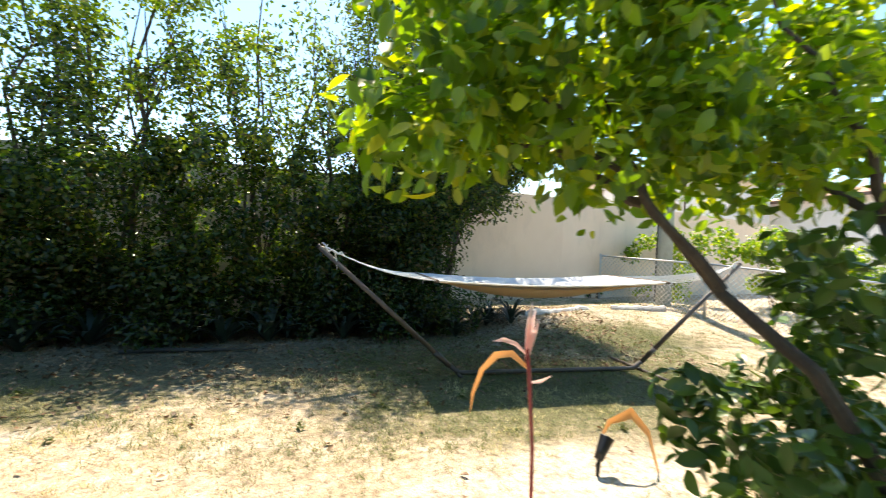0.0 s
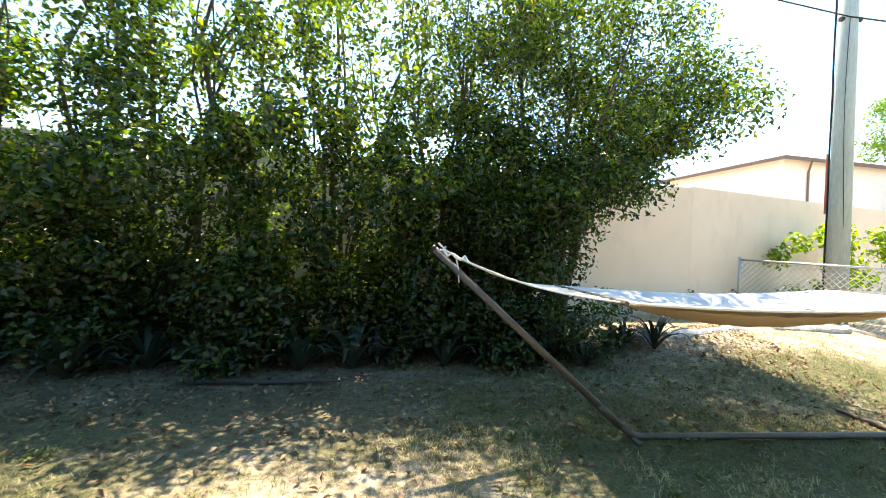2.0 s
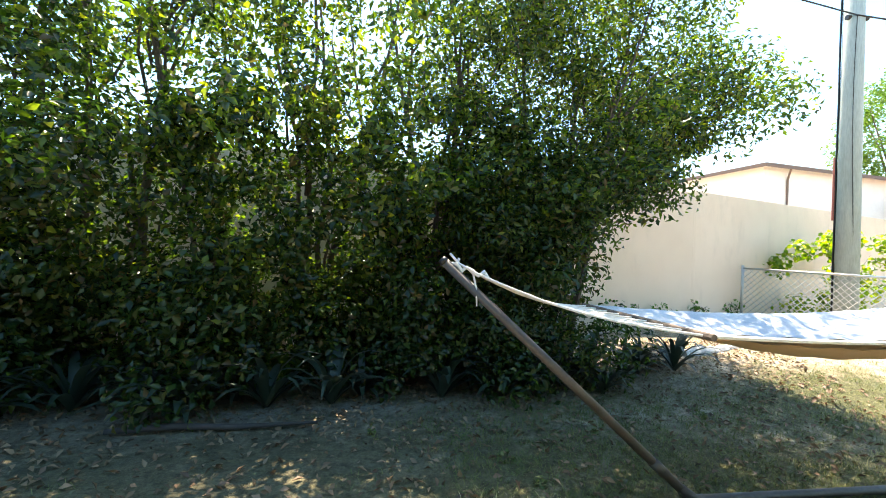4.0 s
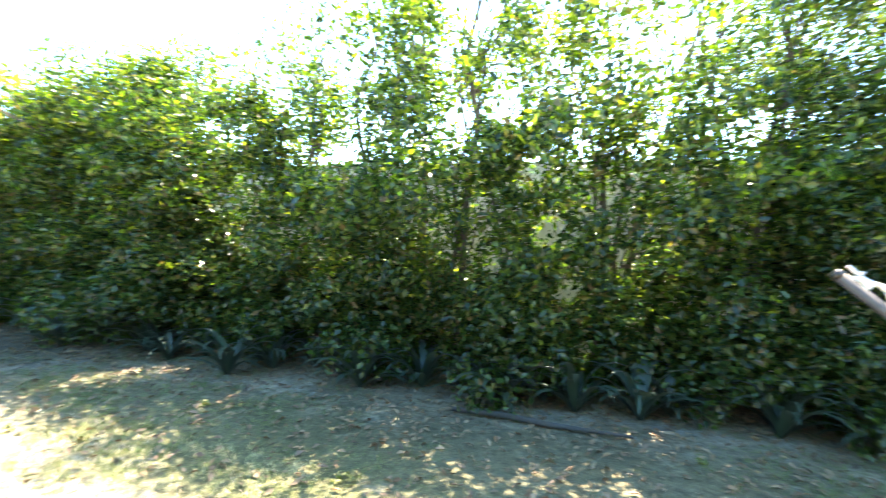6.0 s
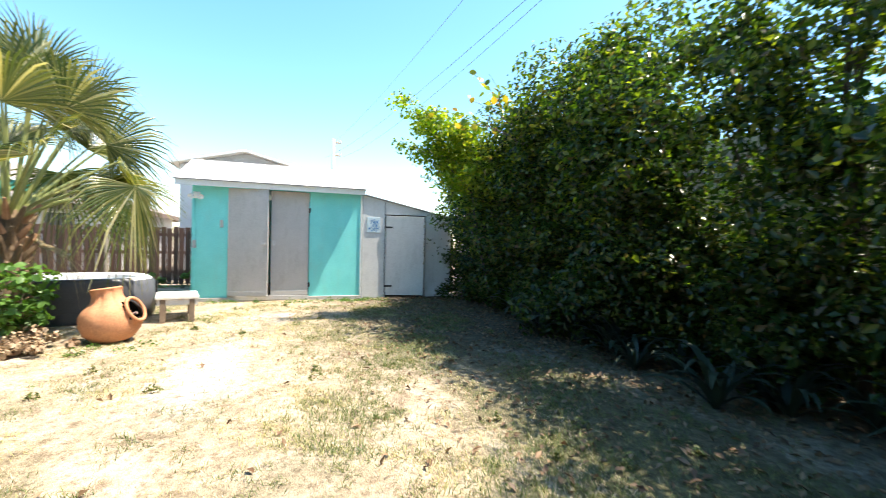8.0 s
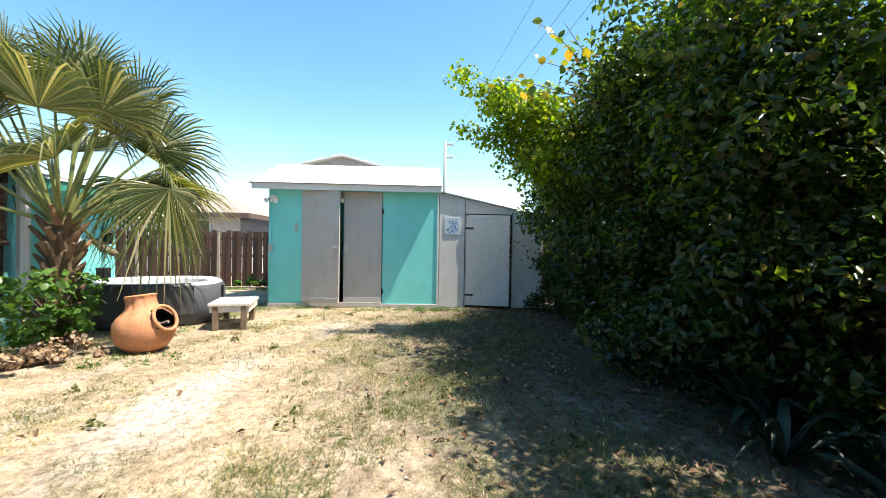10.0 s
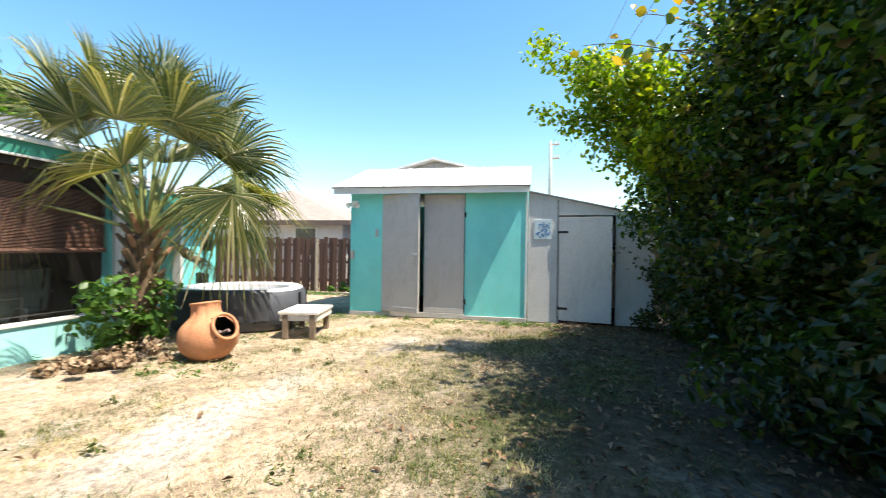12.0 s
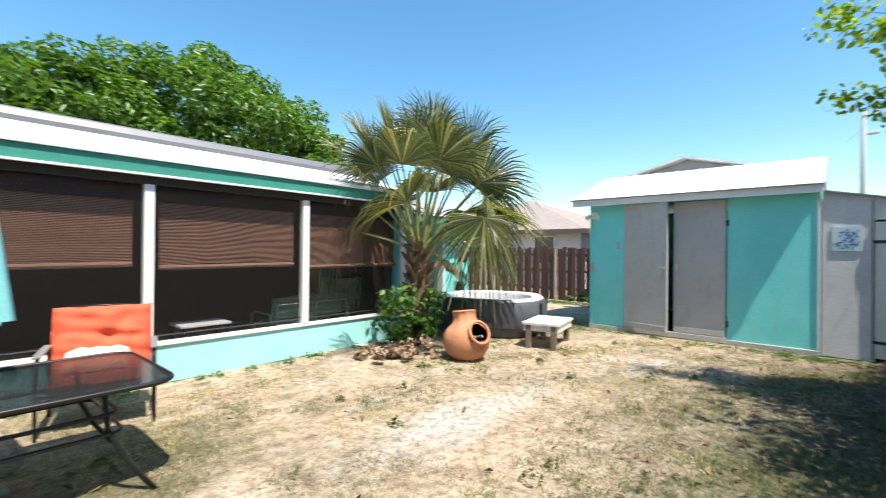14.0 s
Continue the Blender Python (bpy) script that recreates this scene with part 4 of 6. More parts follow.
def vine():
    """A few thin runners with large leaves that arch out of the top of the hedge."""
    root = thing("climbing_vine", (-8.3, 6.7, 0), "thin climbing vine with a few large green and yellowing leaves", "vine")
    for k, (tip, rise) in enumerate((((-0.25, -0.95, 3.25), 0.28), ((-0.1, -0.75, 3.62), 0.35), ((0.1, -0.5, 4.0), 0.25), ((-0.45, -1.2, 3.5), 0.22), ((0.3, -0.9, 3.9), 0.3))):
        foot, tip = Vector((0.2, 0.1, 2.9)), Vector(tip)
        pts = [foot.lerp(tip, t) + Vector((0.03 * math.sin(5 * t + k), 0.03 * math.cos(4 * t), rise * 4 * t * (1 - t) * 0.5)) for t in np.linspace(0, 1, 10)]
        part("runner", bar(pts, [0.008 - 0.005 * i / 9 for i in range(10)], 5), M_BARK, root)
        at = np.array([tuple(pts[int(rng.integers(3, 10))] + Vector(rng.normal(size=3)) * 0.06) for _ in range(11)])
        tagged(fine_leaves("vine_leaf", at, rng.normal(size=at.shape) * 0.6 + [0.3, 0, 0.5], rng.uniform(0.08, 0.15, len(at)), M_VINELEAF, root, 0.72, 0.6), kind="stuff")
    part("root_stem", bar([(0.3, 0.4, 0), (0.25, 0.3, 1.4), (0.2, 0.1, 2.9)], [0.014, 0.012, 0.008], 6), M_BARK, root)


M_VINELEAF = leaf_material("large vine leaves", ((0.05, 0.10, 0.015), (0.09, 0.15, 0.02), (0.20, 0.20, 0.03), (0.34, 0.20, 0.05), (0.28, 0.10, 0.05)), 0.35, 0.5, (2.0, 2.0, 0.6))
vine()


def strap_leaf_mesh(s, up, w):
    V, F = [], []
    for i in range(6):
        t = i / 5
        c = np.array([s * t * 0.9, 0, up * s * (t - 0.72 * t * t)])
        ww = w * (1 - t) ** 0.6 * (0.6 + 0.8 * min(t * 3, 1))
        V += [c + [0, ww, 0], c - [0, 0, 0.35 * ww], c - [0, ww, 0]]
    for i in range(5):
        o = 3 * i
        F += [(o, o + 1, o + 4, o + 3), (o + 1, o + 2, o + 5, o + 4)]
    me = bpy.data.meshes.new("leaf")
    me.from_pydata([tuple(v) for v in V], [], F)
    me.polygons.foreach_set("use_smooth", [True] * len(F))
    me.materials.append(M_AGAVE)
    return me


STRAPS = [strap_leaf_mesh(rng.uniform(0.42, 0.72), rng.uniform(0.9, 2.2), 0.042 * rng.uniform(0.7, 1.2)) for _ in range(9)]


def strap_plant(x, y, s):
    root = thing("strap_plant", (x, y, float(height(x, y))), "dark blue-green strap-leaved plant at the foot of the hedge", "plant", rng.uniform(0, 360), group="plants under the hedge")
    for k in range(20):
        ob = new("leaf", STRAPS[int(rng.integers(9))])
        ob.parent = root
        ob.matrix_local = pose(0, 0, 0, 0, rng.uniform(-22, 12), k * 137.5 + rng.uniform(-20, 20)) @ Matrix.Scale(s, 4)


for k in range(24):
    strap_plant(-8.5 + 0.46 * k + rng.normal() * 0.16, 7.02 + rng.normal() * 0.18, rng.uniform(0.75, 1.1))
for k in range(9):
    strap_plant(2.3 + 0.20 * k + rng.normal() * 0.08, 7.15 + 0.05 * k + rng.normal() * 0.22, rng.uniform(0.7, 1.0))


def tall_tree():
    """Slim trunks that rise through the hedge, with a thin crown above it."""
    root = thing("slender_tree", (-2.2, 7.75, 0), "slender tree with bare brown trunks rising through the hedge", "tree")
    for foot, tip, r in (((0, 0, -0.05), (0.15, 0.3, 6.0), 0.06), ((-0.5, 0.25, -0.05), (-0.75, 0.3, 5.8), 0.06), ((-0.75, 0.2, -0.05), (-1.05, 0.1, 5.5), 0.05), ((1.6, 0.3, -0.05), (1.7, 0.4, 5.6), 0.05)):
        stem(root, foot, tip, r, 2, "trunk")
    clumps = [(rng.uniform(-1.6, 2.2), rng.uniform(-0.5, 0.8), rng.uniform(3.9, 6.2), 0.3, 0.3, 0.22) for _ in range(34)]
    pos, nrm = clumpy(4200, clumps, 0.2)
    tagged(leaves("crown", pos, nrm, rng.uniform(0.06, 0.12, len(pos)), M_SUNLIT_YOUNG, root, 0.5), kind="stuff")


tall_tree()


# ---- small tree by the house ----
def citrus():
    root = thing("citrus_tree", (2.62, 1.12, 0), "small leaning tree with large bright green leaves", "tree")
    bm = bmesh.new()
    tube(bm, [(0.12, -0.1, -0.05), (0.04, 0.0, 0.45), (-0.28, 0.18, 1.02), (-0.60, 0.42, 1.36), (-0.78, 0.72, 1.81), (-0.95, 0.9, 2.4)], [0.060, 0.048, 0.036, 0.030, 0.022, 0.010], 9)
    part("trunk", bm, M_DARKBARK, root, "dark leaning branch")
    for foot, tip in (((0.04, 0.0, 0.35), (0.95, 0.55, 2.6)), ((0.6, 0.33, 1.75), (-0.2, 0.9, 2.3)), ((-0.60, 0.42, 1.38), (-1.6, 0.7, 2.3)), ((-0.78, 0.72, 1.81), (-1.9, 1.0, 2.2)), ((0.6, 0.33, 1.75), (-0.4, 0.4, 2.9))):
        bm = bmesh.new()
        limbs(bm, foot, [tip], 0.032, 7)
        part("limb", bm, M_DARKBARK, root)
    clumps = []
    for k in range(120):
        a, r = rng.uniform(0, 2 * math.pi), rng.uniform(0, 1) ** 0.5
        cx, cy = -0.65 + 1.75 * r * math.cos(a), 0.78 + 0.55 * r * math.sin(a)
        cz = rng.uniform(1.90 if cx < -0.4 else 1.95, 3.3)
        s = rng.uniform(0.18, 0.32)
        if 2.91 + cx - 0.84 * (cy - 0.19) < 0.24:
            continue
        clumps.append((cx, cy, cz, s * 1.2, s * 1.2, s))
    pos, nrm = clumpy(8800, clumps, 0.15)
    tagged(fine_leaves("crown", pos, nrm, rng.uniform(0.075, 0.14, len(pos)), M_LIME, root, 0.5, droop=0.8), kind="stuff")
    low = [(-0.30 + rng.uniform(-0.45, 0.5), 0.30 + rng.uniform(-0.3, 0.35), rng.uniform(0.15, 0.85), 0.2, 0.2, 0.15) for _ in range(16)] + [(0.05 + rng.uniform(-0.15, 0.6), 0.35 + rng.uniform(-0.3, 0.5), rng.uniform(0.6, 1.7), 0.2, 0.2, 0.18) for _ in range(14)] + [(0.35 + rng.uniform(-0.3, 0.4), 0.5 + rng.uniform(-0.3, 0.5), rng.uniform(0.1, 1.1), 0.22, 0.22, 0.2) for _ in range(14)]
    pos, nrm = clumpy(1500, low, 0.15)
    tagged(fine_leaves("low_shoot", pos, nrm, rng.uniform(0.09, 0.16, len(pos)), M_SHOOT, root, 0.5), kind="stuff")


M_SHOOT = leaf_material("dark green shoots", ((0.03, 0.07, 0.015), (0.05, 0.11, 0.02), (0.09, 0.15, 0.03)), 0.35, 0.3, (1.6, 1.6, 0.4))
citrus()


# ---- cabbage palm ----
M_PALM = leaf_material("palm fan leaves", ((0.035, 0.062, 0.018), (0.085, 0.11, 0.03), (0.20, 0.205, 0.07), (0.44, 0.41, 0.24)), 0.2, 0.28, (1.7, 1.6, 0.5), 0.8)
M_PETIOLE = surface("green palm stalk", (0.14, 0.17, 0.05), (0.25, 0.27, 0.09), 6, 50, 0.5)
M_BOOT = surface("fibrous palm boots", (0.07, 0.045, 0.028), (0.22, 0.15, 0.09), 8, 70, 0.95, bumps=0.8, dist=0.01, stretch=(1, 1, 0.3))
M_BOOTCUT = surface("reddish cut palm boots", (0.22, 0.11, 0.06), (0.36, 0.21, 0.12), 8, 60, 0.9)


def fan(root, foot, az, el, reach, size, sag, dry=False, hang=0.0):
    """A stalk that bends over and a folded fan of narrow leaflets with hanging tips."""
    d = Vector((math.cos(az), math.sin(az), 0))
    pts = []
    for i in range(7):
        t = i / 6
        pts.append(Vector(foot) + d * reach * math.cos(el) * t + Vector((0, 0, reach * (math.sin(el) * t - sag * 0.35 * t * t))))
    frond = part("frond", bar(pts, [0.026 - 0.014 * i / 6 for i in range(7)], 6), M_PETIOLE, root)
    tip = pts[-1]
    axis = (d * math.cos(el - hang) + Vector((0, 0, math.sin(el - hang)))).normalized()
    side = axis.cross(Vector((0, 0, 1)))
    side = side.normalized() if side.length > 0.05 else Vector((-d.y, d.x, 0))
    turn = rng.normal() * 0.55
    up = side.cross(axis).normalized()
    side, nrm = (side * math.cos(turn) + up * math.sin(turn)).normalized(), (up * math.cos(turn) - side * math.sin(turn)).normalized()
    V, F = [], []
    n = 42
    for k in range(n):
        a = (k / (n - 1) - 0.5) * radians(200)
        L = size * (0.62 + 0.38 * math.cos(a * 0.62)) * rng.uniform(0.92, 1.05)
        u = (axis * math.cos(a) + side * math.sin(a)).normalized()
        q = (side * math.cos(a) - axis * math.sin(a)).normalized()
        b = len(V)
        for i in range(6):
            t = i / 5
            c = tip + u * L * t + nrm * (0.34 * L * abs(math.sin(a)) * t) - Vector((0, 0, 1)) * L * (0.06 * t * t + (0.3 + 1.1 * sag) * max(0, t - 0.45) ** 2 * rng.uniform(0.8, 2.4))
            c += q * L * 0.03 * math.sin(k * 12.9) * t * t
            w = 0.036 * L * min(t + 0.04, 0.5) * (1.0 if t < 0.5 else max(0.03, (1 - t) / 0.5) ** 0.8)
            V += [c + q * w + nrm * w * 0.5, c - nrm * w * 0.35, c - q * w + nrm * w * 0.5]
        for i in range(5):
            o = b + 3 * i
            F += [(o, o + 1, o + 4, o + 3), (o + 1, o + 2, o + 5, o + 4)]
    tagged(raw("fan_leaf", [tuple(v) for v in V], F, M_DEADFAN if dry else M_PALM, frond), kind="stuff")


M_DEADFAN = leaf_material("dry palm leaf", ((0.30, 0.22, 0.12), (0.42, 0.33, 0.20), (0.50, 0.42, 0.27)), 0.6, 0.2, (1, 1, 0.9))


def palm():
    root = thing("palm_tree", (-8.85, 0.02, 0), "short cabbage palm with fan fronds and ragged trunk", "palm")
    bm = bmesh.new()
    tube(bm, [(0.05, 0, -0.05), (0.02, 0.02, 0.5), (0, 0, 1.0), (-0.03, 0, 1.5), (-0.04, 0, 1.75)], [0.17, 0.16, 0.15, 0.13, 0.06], 12)
    part("trunk", bm, M_BOOT, root, "dark fibrous trunk")
    for k in range(64):
        z, a = 0.15 + 1.45 * (k / 64), k * 2.399
        r = 0.15
        p = Vector((r * math.cos(a), r * math.sin(a), z))
        out = Vector((math.cos(a), math.sin(a), 1.25)).normalized()
        L = rng.uniform(0.13, 0.30)
        part("boot", bar([p - out * 0.05, p + out * L * 0.6, p + out * L], [0.045, 0.034, 0.018], 5), M_BOOTCUT if z > 1.05 and k % 2 else M_BOOT, root)
    n = 14
    for k in range(n):
        t = k / (n - 1)
        el = 87 - 56 * t + rng.normal() * 4
        hang = 4 + 22 * t if k % 5 < 3 and k < 11 else 80 + 40 * t
        az = radians(100 + k * 137.5)
        fan(root, (0.05 * math.cos(az), 0.05 * math.sin(az), 1.72 - 0.2 * t), az, radians(el), 1.46 - 0.15 * t + rng.uniform(-0.2, 0.2), rng.uniform(0.88, 1.08), 0.04 + 0.42 * t, False, radians(hang))
    for az, el, reach, size, hang in ((128, 44, 1.15, 1.0, 92), (112, 68, 1.35, 1.0, 12), (145, 30, 1.0, 0.95, 70), (308, 62, 1.35, 0.85, 12),
                                   (138, 34, 1.30, 1.08, 48), (120, 52, 1.50, 1.05, 24), (152, 50, 1.50, 1.0, 14), (166, 28, 1.20, 1.0, 58), (135, 76, 1.55, 1.05, 4),
                                   (318, 55, 1.60, 1.0, 8), (296, 42, 1.35, 0.95, 26), (225, 50, 1.40, 1.0, 28), (20, 66, 1.5, 1.0, 18), (95, 85, 1.95, 0.95, 2), (310, 76, 1.95, 0.95, 4), (325, 64, 1.85, 0.95, 6), (125, 66, 1.85, 1.0, 16)):
        fan(root, (0.05 * math.cos(radians(az)), 0.05 * math.sin(radians(az)), 1.55), radians(az), radians(el), reach, size, 0.12 + 0.004 * hang, False, radians(hang))
    fan(root, (-0.1, 0.05, 1.5), radians(185), radians(10), 0.6, 0.6, 2.0, True)


palm()


def low_shrub(name, x, y, n, rx, ry, h, mat, label, size=(0.05, 0.10), cat="shrub"):
    root = thing(name, (x, y, float(height(x, y))), label, cat)
    for k in range(5):
        bm = bmesh.new()
        limbs(bm, (rng.normal() * 0.05, rng.normal() * 0.05, -0.02), [(rng.uniform(-rx, rx) * 0.7, rng.uniform(-ry, ry) * 0.7, h * rng.uniform(0.6, 1.0))], 0.014, 5)
        part("stem", bm, M_BARK, root)
    clumps = []
    for _ in range(18):
        s = rng.uniform(0.12, 0.24) * max(h, 0.5)
        clumps.append((rng.uniform(-rx, rx), rng.uniform(-ry, ry), rng.uniform(0.15, 1.0) * h, s, s, s * 0.8))
    pos, nrm = clumpy(n, clumps, 0.2)
    pos[:, 2] = np.maximum(pos[:, 2], 0.02)
    tagged(fine_leaves("foliage", pos, nrm, rng.uniform(*size, n), mat, root, 0.75), kind="stuff")


M_VINE = leaf_material("broad green leaves", ((0.04, 0.10, 0.02), (0.07, 0.16, 0.03), (0.11, 0.22, 0.05)), 0.4, 0.35, (1.6, 1.6, 0.5))
low_shrub("vine_shrub", -8.42, 0.12, 760, 0.40, 0.35, 0.86, M_VINE, "heart-leaved green vine climbing round the palm trunk", (0.06, 0.12))
low_shrub("dead_leaf_pile", -8.2, 0.5, 1500, 0.62, 0.5, 0.15, M_PALEDEAD, "heap of dry pale brown leaves under the palm", (0.03, 0.08), "leaf pile")
low_shrub("fence_weeds", -15.6, 0.6, 1300, 0.6, 1.2, 0.45, M_VINE, "low green weeds along the board fence", (0.05, 0.10))


# ---- inflatable spa ----
M_SPA = surface("dark grey vinyl", (0.035, 0.038, 0.045), (0.07, 0.075, 0.085), 4, 60, 0.42)
M_SPATOP = surface("light grey vinyl", (0.50, 0.51, 0.53), (0.62, 0.63, 0.65), 3, 60, 0.4)
M_SPASIDE = surface("mid grey vinyl", (0.055, 0.06, 0.07), (0.095, 0.10, 0.115), 3, 60, 0.45)


def spa():
    cx, cy, R, H = -10.90, 0.02, 1.03, 0.66
    root = thing("inflatable_spa", (cx, cy, 0), "round inflatable spa with dark grey sides and pale rim", "hot tub", 22)
    seg = 64
    prof = [(0.93, 0.0), (1.0, 0.06), (1.02, 0.3), (1.0, 0.55), (0.96, 0.62)]
    rim = [(0.96, 0.62), (0.90, 0.655), (0.82, 0.66), (0.75, 0.62)]
    inn = [(0.75, 0.62), (0.73, 0.5), (0.73, 0.1), (0.0, 0.08)]
    def lobed(profile, amp):
        bm = bmesh.new()
        rings = []
        for r, z in profile:
            ring = []
            for k in range(seg):
                a = 2 * math.pi * k / seg
                c, s = math.cos(a), math.sin(a)
                q = (abs(c) ** 3.2 + abs(s) ** 3.2) ** (-1 / 3.2)
                rr = r * R * (0.4 + 0.6 * q) * (1 + amp * abs(math.sin(a * 8)))
                ring.append(bm.verts.new((rr * c, rr * s, z * H / 0.64)))
            rings.append(ring)
        for p, q in zip(rings, rings[1:]):
            for k in range(seg):
                bm.faces.new((p[k], p[(k + 1) % seg], q[(k + 1) % seg], q[k]))
        return bm
    part("side_wall", lobed(prof, 0.012), M_SPASIDE, root, "grey vinyl side", True)
    part("rim", lobed(rim, 0.006), M_SPATOP, root, "pale grey inflated rim", True)
    part("liner", lobed(inn, 0.0), M_SPATOP, root, "pale inner liner", True)
    for k in range(8):
        a = 2 * math.pi * (k + 0.5) / 8
        q = (abs(math.cos(a)) ** 3.2 + abs(math.sin(a)) ** 3.2) ** (-1 / 3.2)
        r = R * (0.4 + 0.6 * q) * 1.02
        part("strap", one_box(r - 0.01, r + 0.022, -0.022, 0.022, 0.16, 0.60, 0.008, Matrix.Rotation(a, 4, "Z")), M_BLACK, root, "black strap with buckle")
    # half-drawn dark cover
    V, F = [], []
    nu, nv = 24, 10
    for i in range(nu + 1):
        a = radians(-95 + 128 * i / nu)
        q = (abs(math.cos(a)) ** 3.2 + abs(math.sin(a)) ** 3.2) ** (-1 / 3.2) * 0.6 + 0.4
        for j in range(nv + 1):
            t = j / nv
            r = 0.93 + 0.115 * min(t * 2.2, 1)
            z = 0.685 - 0.85 * max(0, t - 0.42) + 0.012 * math.sin(i * 1.7) * t
            V.append((r * q * math.cos(a) * R, r * q * math.sin(a) * R, z))
    for i in range(nu):
        for j in range(nv):
            o = i * (nv + 1) + j
            F.append((o, o + nv + 1, o + nv + 2, o + 1))
    raw("cover", V, F, M_SPA, root, "dark cover folded over the rim", True)
    pump = thing("spa_pump", (-11.35, -1.2, 0), "dark round spa pump unit beside the wall", "pump")
    bm = bmesh.new()
    lathe(bm, [(0, 0), (0.17, 0), (0.19, 0.08), (0.19, 0.5), (0.15, 0.62), (0.08, 0.66), (0, 0.66)], 20)
    part("housing", bm, M_SPA, pump, smooth=True)
    part("control_head", one_box(-0.09, 0.09, -0.08, 0.08, 0.66, 0.85, 0.02), M_BLACK, pump, "black control head")


spa()


# ---- chiminea ----
M_CLAY = surface("terracotta", (0.42, 0.17, 0.08), (0.58, 0.27, 0.14), 5, 45, 0.8, bumps=0.4, dirt=(0.22, 0.11, 0.07), dirt_amount=0.5)


def chiminea():
    root = thing("chiminea", (-8.68, 1.2, 0), "terracotta chiminea with a round sooty fire mouth", "chiminea", 62)
    root.matrix_world = pose(-8.66, 1.2, -0.015, 0, -9, 76) @ Matrix.Scale(1.10, 4)
    def shell(profile, seg=72, hole=True):
        bm = bmesh.new()
        lathe(bm, profile, seg)
        for v in bm.verts:
            a, up = math.atan2(v.co.y, v.co.x), min(max((v.co.z - 0.30) / 0.14, 0), 1)
            flute = 1 + 0.075 * up * (abs(math.sin(4.5 * a)) ** 0.6 - 0.7)
            v.co.x, v.co.y = v.co.x * flute, v.co.y * flute
        if hole:
            mouth, way = Vector((0.30, 0, 0.36)), Vector((1, 0, 0.25)).normalized()
            gone = [f for f in bm.faces if f.calc_center_median().x > 0 and ((f.calc_center_median() - mouth) - way * (f.calc_center_median() - mouth).dot(way)).length < 0.135 and f.calc_center_median().z < 0.52]
            bmesh.ops.delete(bm, geom=gone, context="FACES")
        return bm
    prof = [(0.10, 0.0), (0.19, 0.03), (0.28, 0.13), (0.31, 0.24), (0.295, 0.35), (0.25, 0.41), (0.20, 0.455), (0.165, 0.49), (0.15, 0.53), (0.146, 0.57), (0.148, 0.60), (0.155, 0.62)]
    part("body", shell([(r, z) for r, z in prof]), M_CLAY, root, "rounded terracotta body and short neck", True)
    part("lining", shell([(r * 0.9, z + 0.012) for r, z in prof[:-1]]), M_SOOT, root, "sooty inside", True)
    bm = bmesh.new()
    ring = []
    c, ux, uy = Vector((0.285, 0, 0.35)), Vector((0, 1, 0)), Vector((-0.30, 0, 0.95))
    for k in range(25):
        a = 2 * math.pi * k / 24
        ring.append(c + 0.145 * (ux * math.cos(a) + uy * math.sin(a)))
    tube(bm, ring, 0.02, 8, False)
    part("mouth_rim", bm, M_CLAY, root, "rolled rim of the fire mouth", True)
    bm = bmesh.new()
    lathe(bm, [(0.15, 0.615), (0.162, 0.628), (0.140, 0.642), (0.115, 0.61)], 30)
    part("neck_rim", bm, M_CLAY, root, "", True)
    for k, (x, y, a) in enumerate(((0.16, 0.03, 20), (0.12, -0.05, 70))):
        part("charred_stick", bar([Vector((x - 0.08, y, 0.26)), Vector((x + 0.1, y + 0.03, 0.30))], 0.02, 6), M_ASH, root, "ashy stick")


M_SOOT = plain("soot", (0.02, 0.016, 0.014), 0.9)
M_ASH = plain("ash", (0.25, 0.18, 0.16), 0.95)
chiminea()


# ---- low bench ----
M_BENCH = surface("worn white painted wood", (0.58, 0.56, 0.52), (0.74, 0.72, 0.68), 5, 60, 0.75, bumps=0.4, dirt=(0.34, 0.29, 0.24), dirt_amount=0.6)


def low_bench():
    root = thing("low_bench", (-10.35, 1.55, 0), "low worn white wooden bench on block legs", "bench", 12)
    for k in range(5):
        part("slat", one_box(-0.45 + 0.182 * k, -0.45 + 0.172 + 0.182 * k, -0.30, 0.30, 0.37, 0.41, 0.006), M_BENCH, root)
    for s in (-1, 1):
        part("apron", one_box(-0.43, 0.43, 0.262 * s - 0.018, 0.262 * s + 0.018, 0.27, 0.368, 0.005), M_BENCH, root)
        part("apron", one_box(0.412 * s - 0.016, 0.412 * s + 0.016, -0.243, 0.243, 0.275, 0.366, 0.005), M_BENCH, root)
    for sx in (-1, 1):
        for sy in (-1, 1):
            part("leg", one_box(0.39 * sx - 0.045, 0.39 * sx + 0.045, 0.20 * sy - 0.04, 0.20 * sy + 0.04, 0, 0.369, 0.006), M_LEGW, root, "brown block leg")


M_LEGW = surface("brown worn wood", (0.12, 0.085, 0.06), (0.24, 0.18, 0.13), 6, 60, 0.85)
low_bench()


# ---- patio table, umbrella, chairs ----
def glass_material():
    mat, nt, bsdf, out = material("smoked table glass")
    bsdf.inputs["Base Color"].default_value = (0.02, 0.026, 0.028, 1)
    bsdf.inputs["Roughness"].default_value = 0.16
    tr, mx = nt.nodes.new("ShaderNodeBsdfTransparent"), nt.nodes.new("ShaderNodeMixShader")
    tr.inputs["Color"].default_value = (0.62, 0.66, 0.66, 1)
    mx.inputs[0].default_value = 0.66
    nt.links.new(tr.outputs[0], mx.inputs[1])
    nt.links.new(bsdf.outputs[0], mx.inputs[2])
    nt.links.new(mx.outputs[0], out.inputs["Surface"])
    return mat


M_GLASS = glass_material()
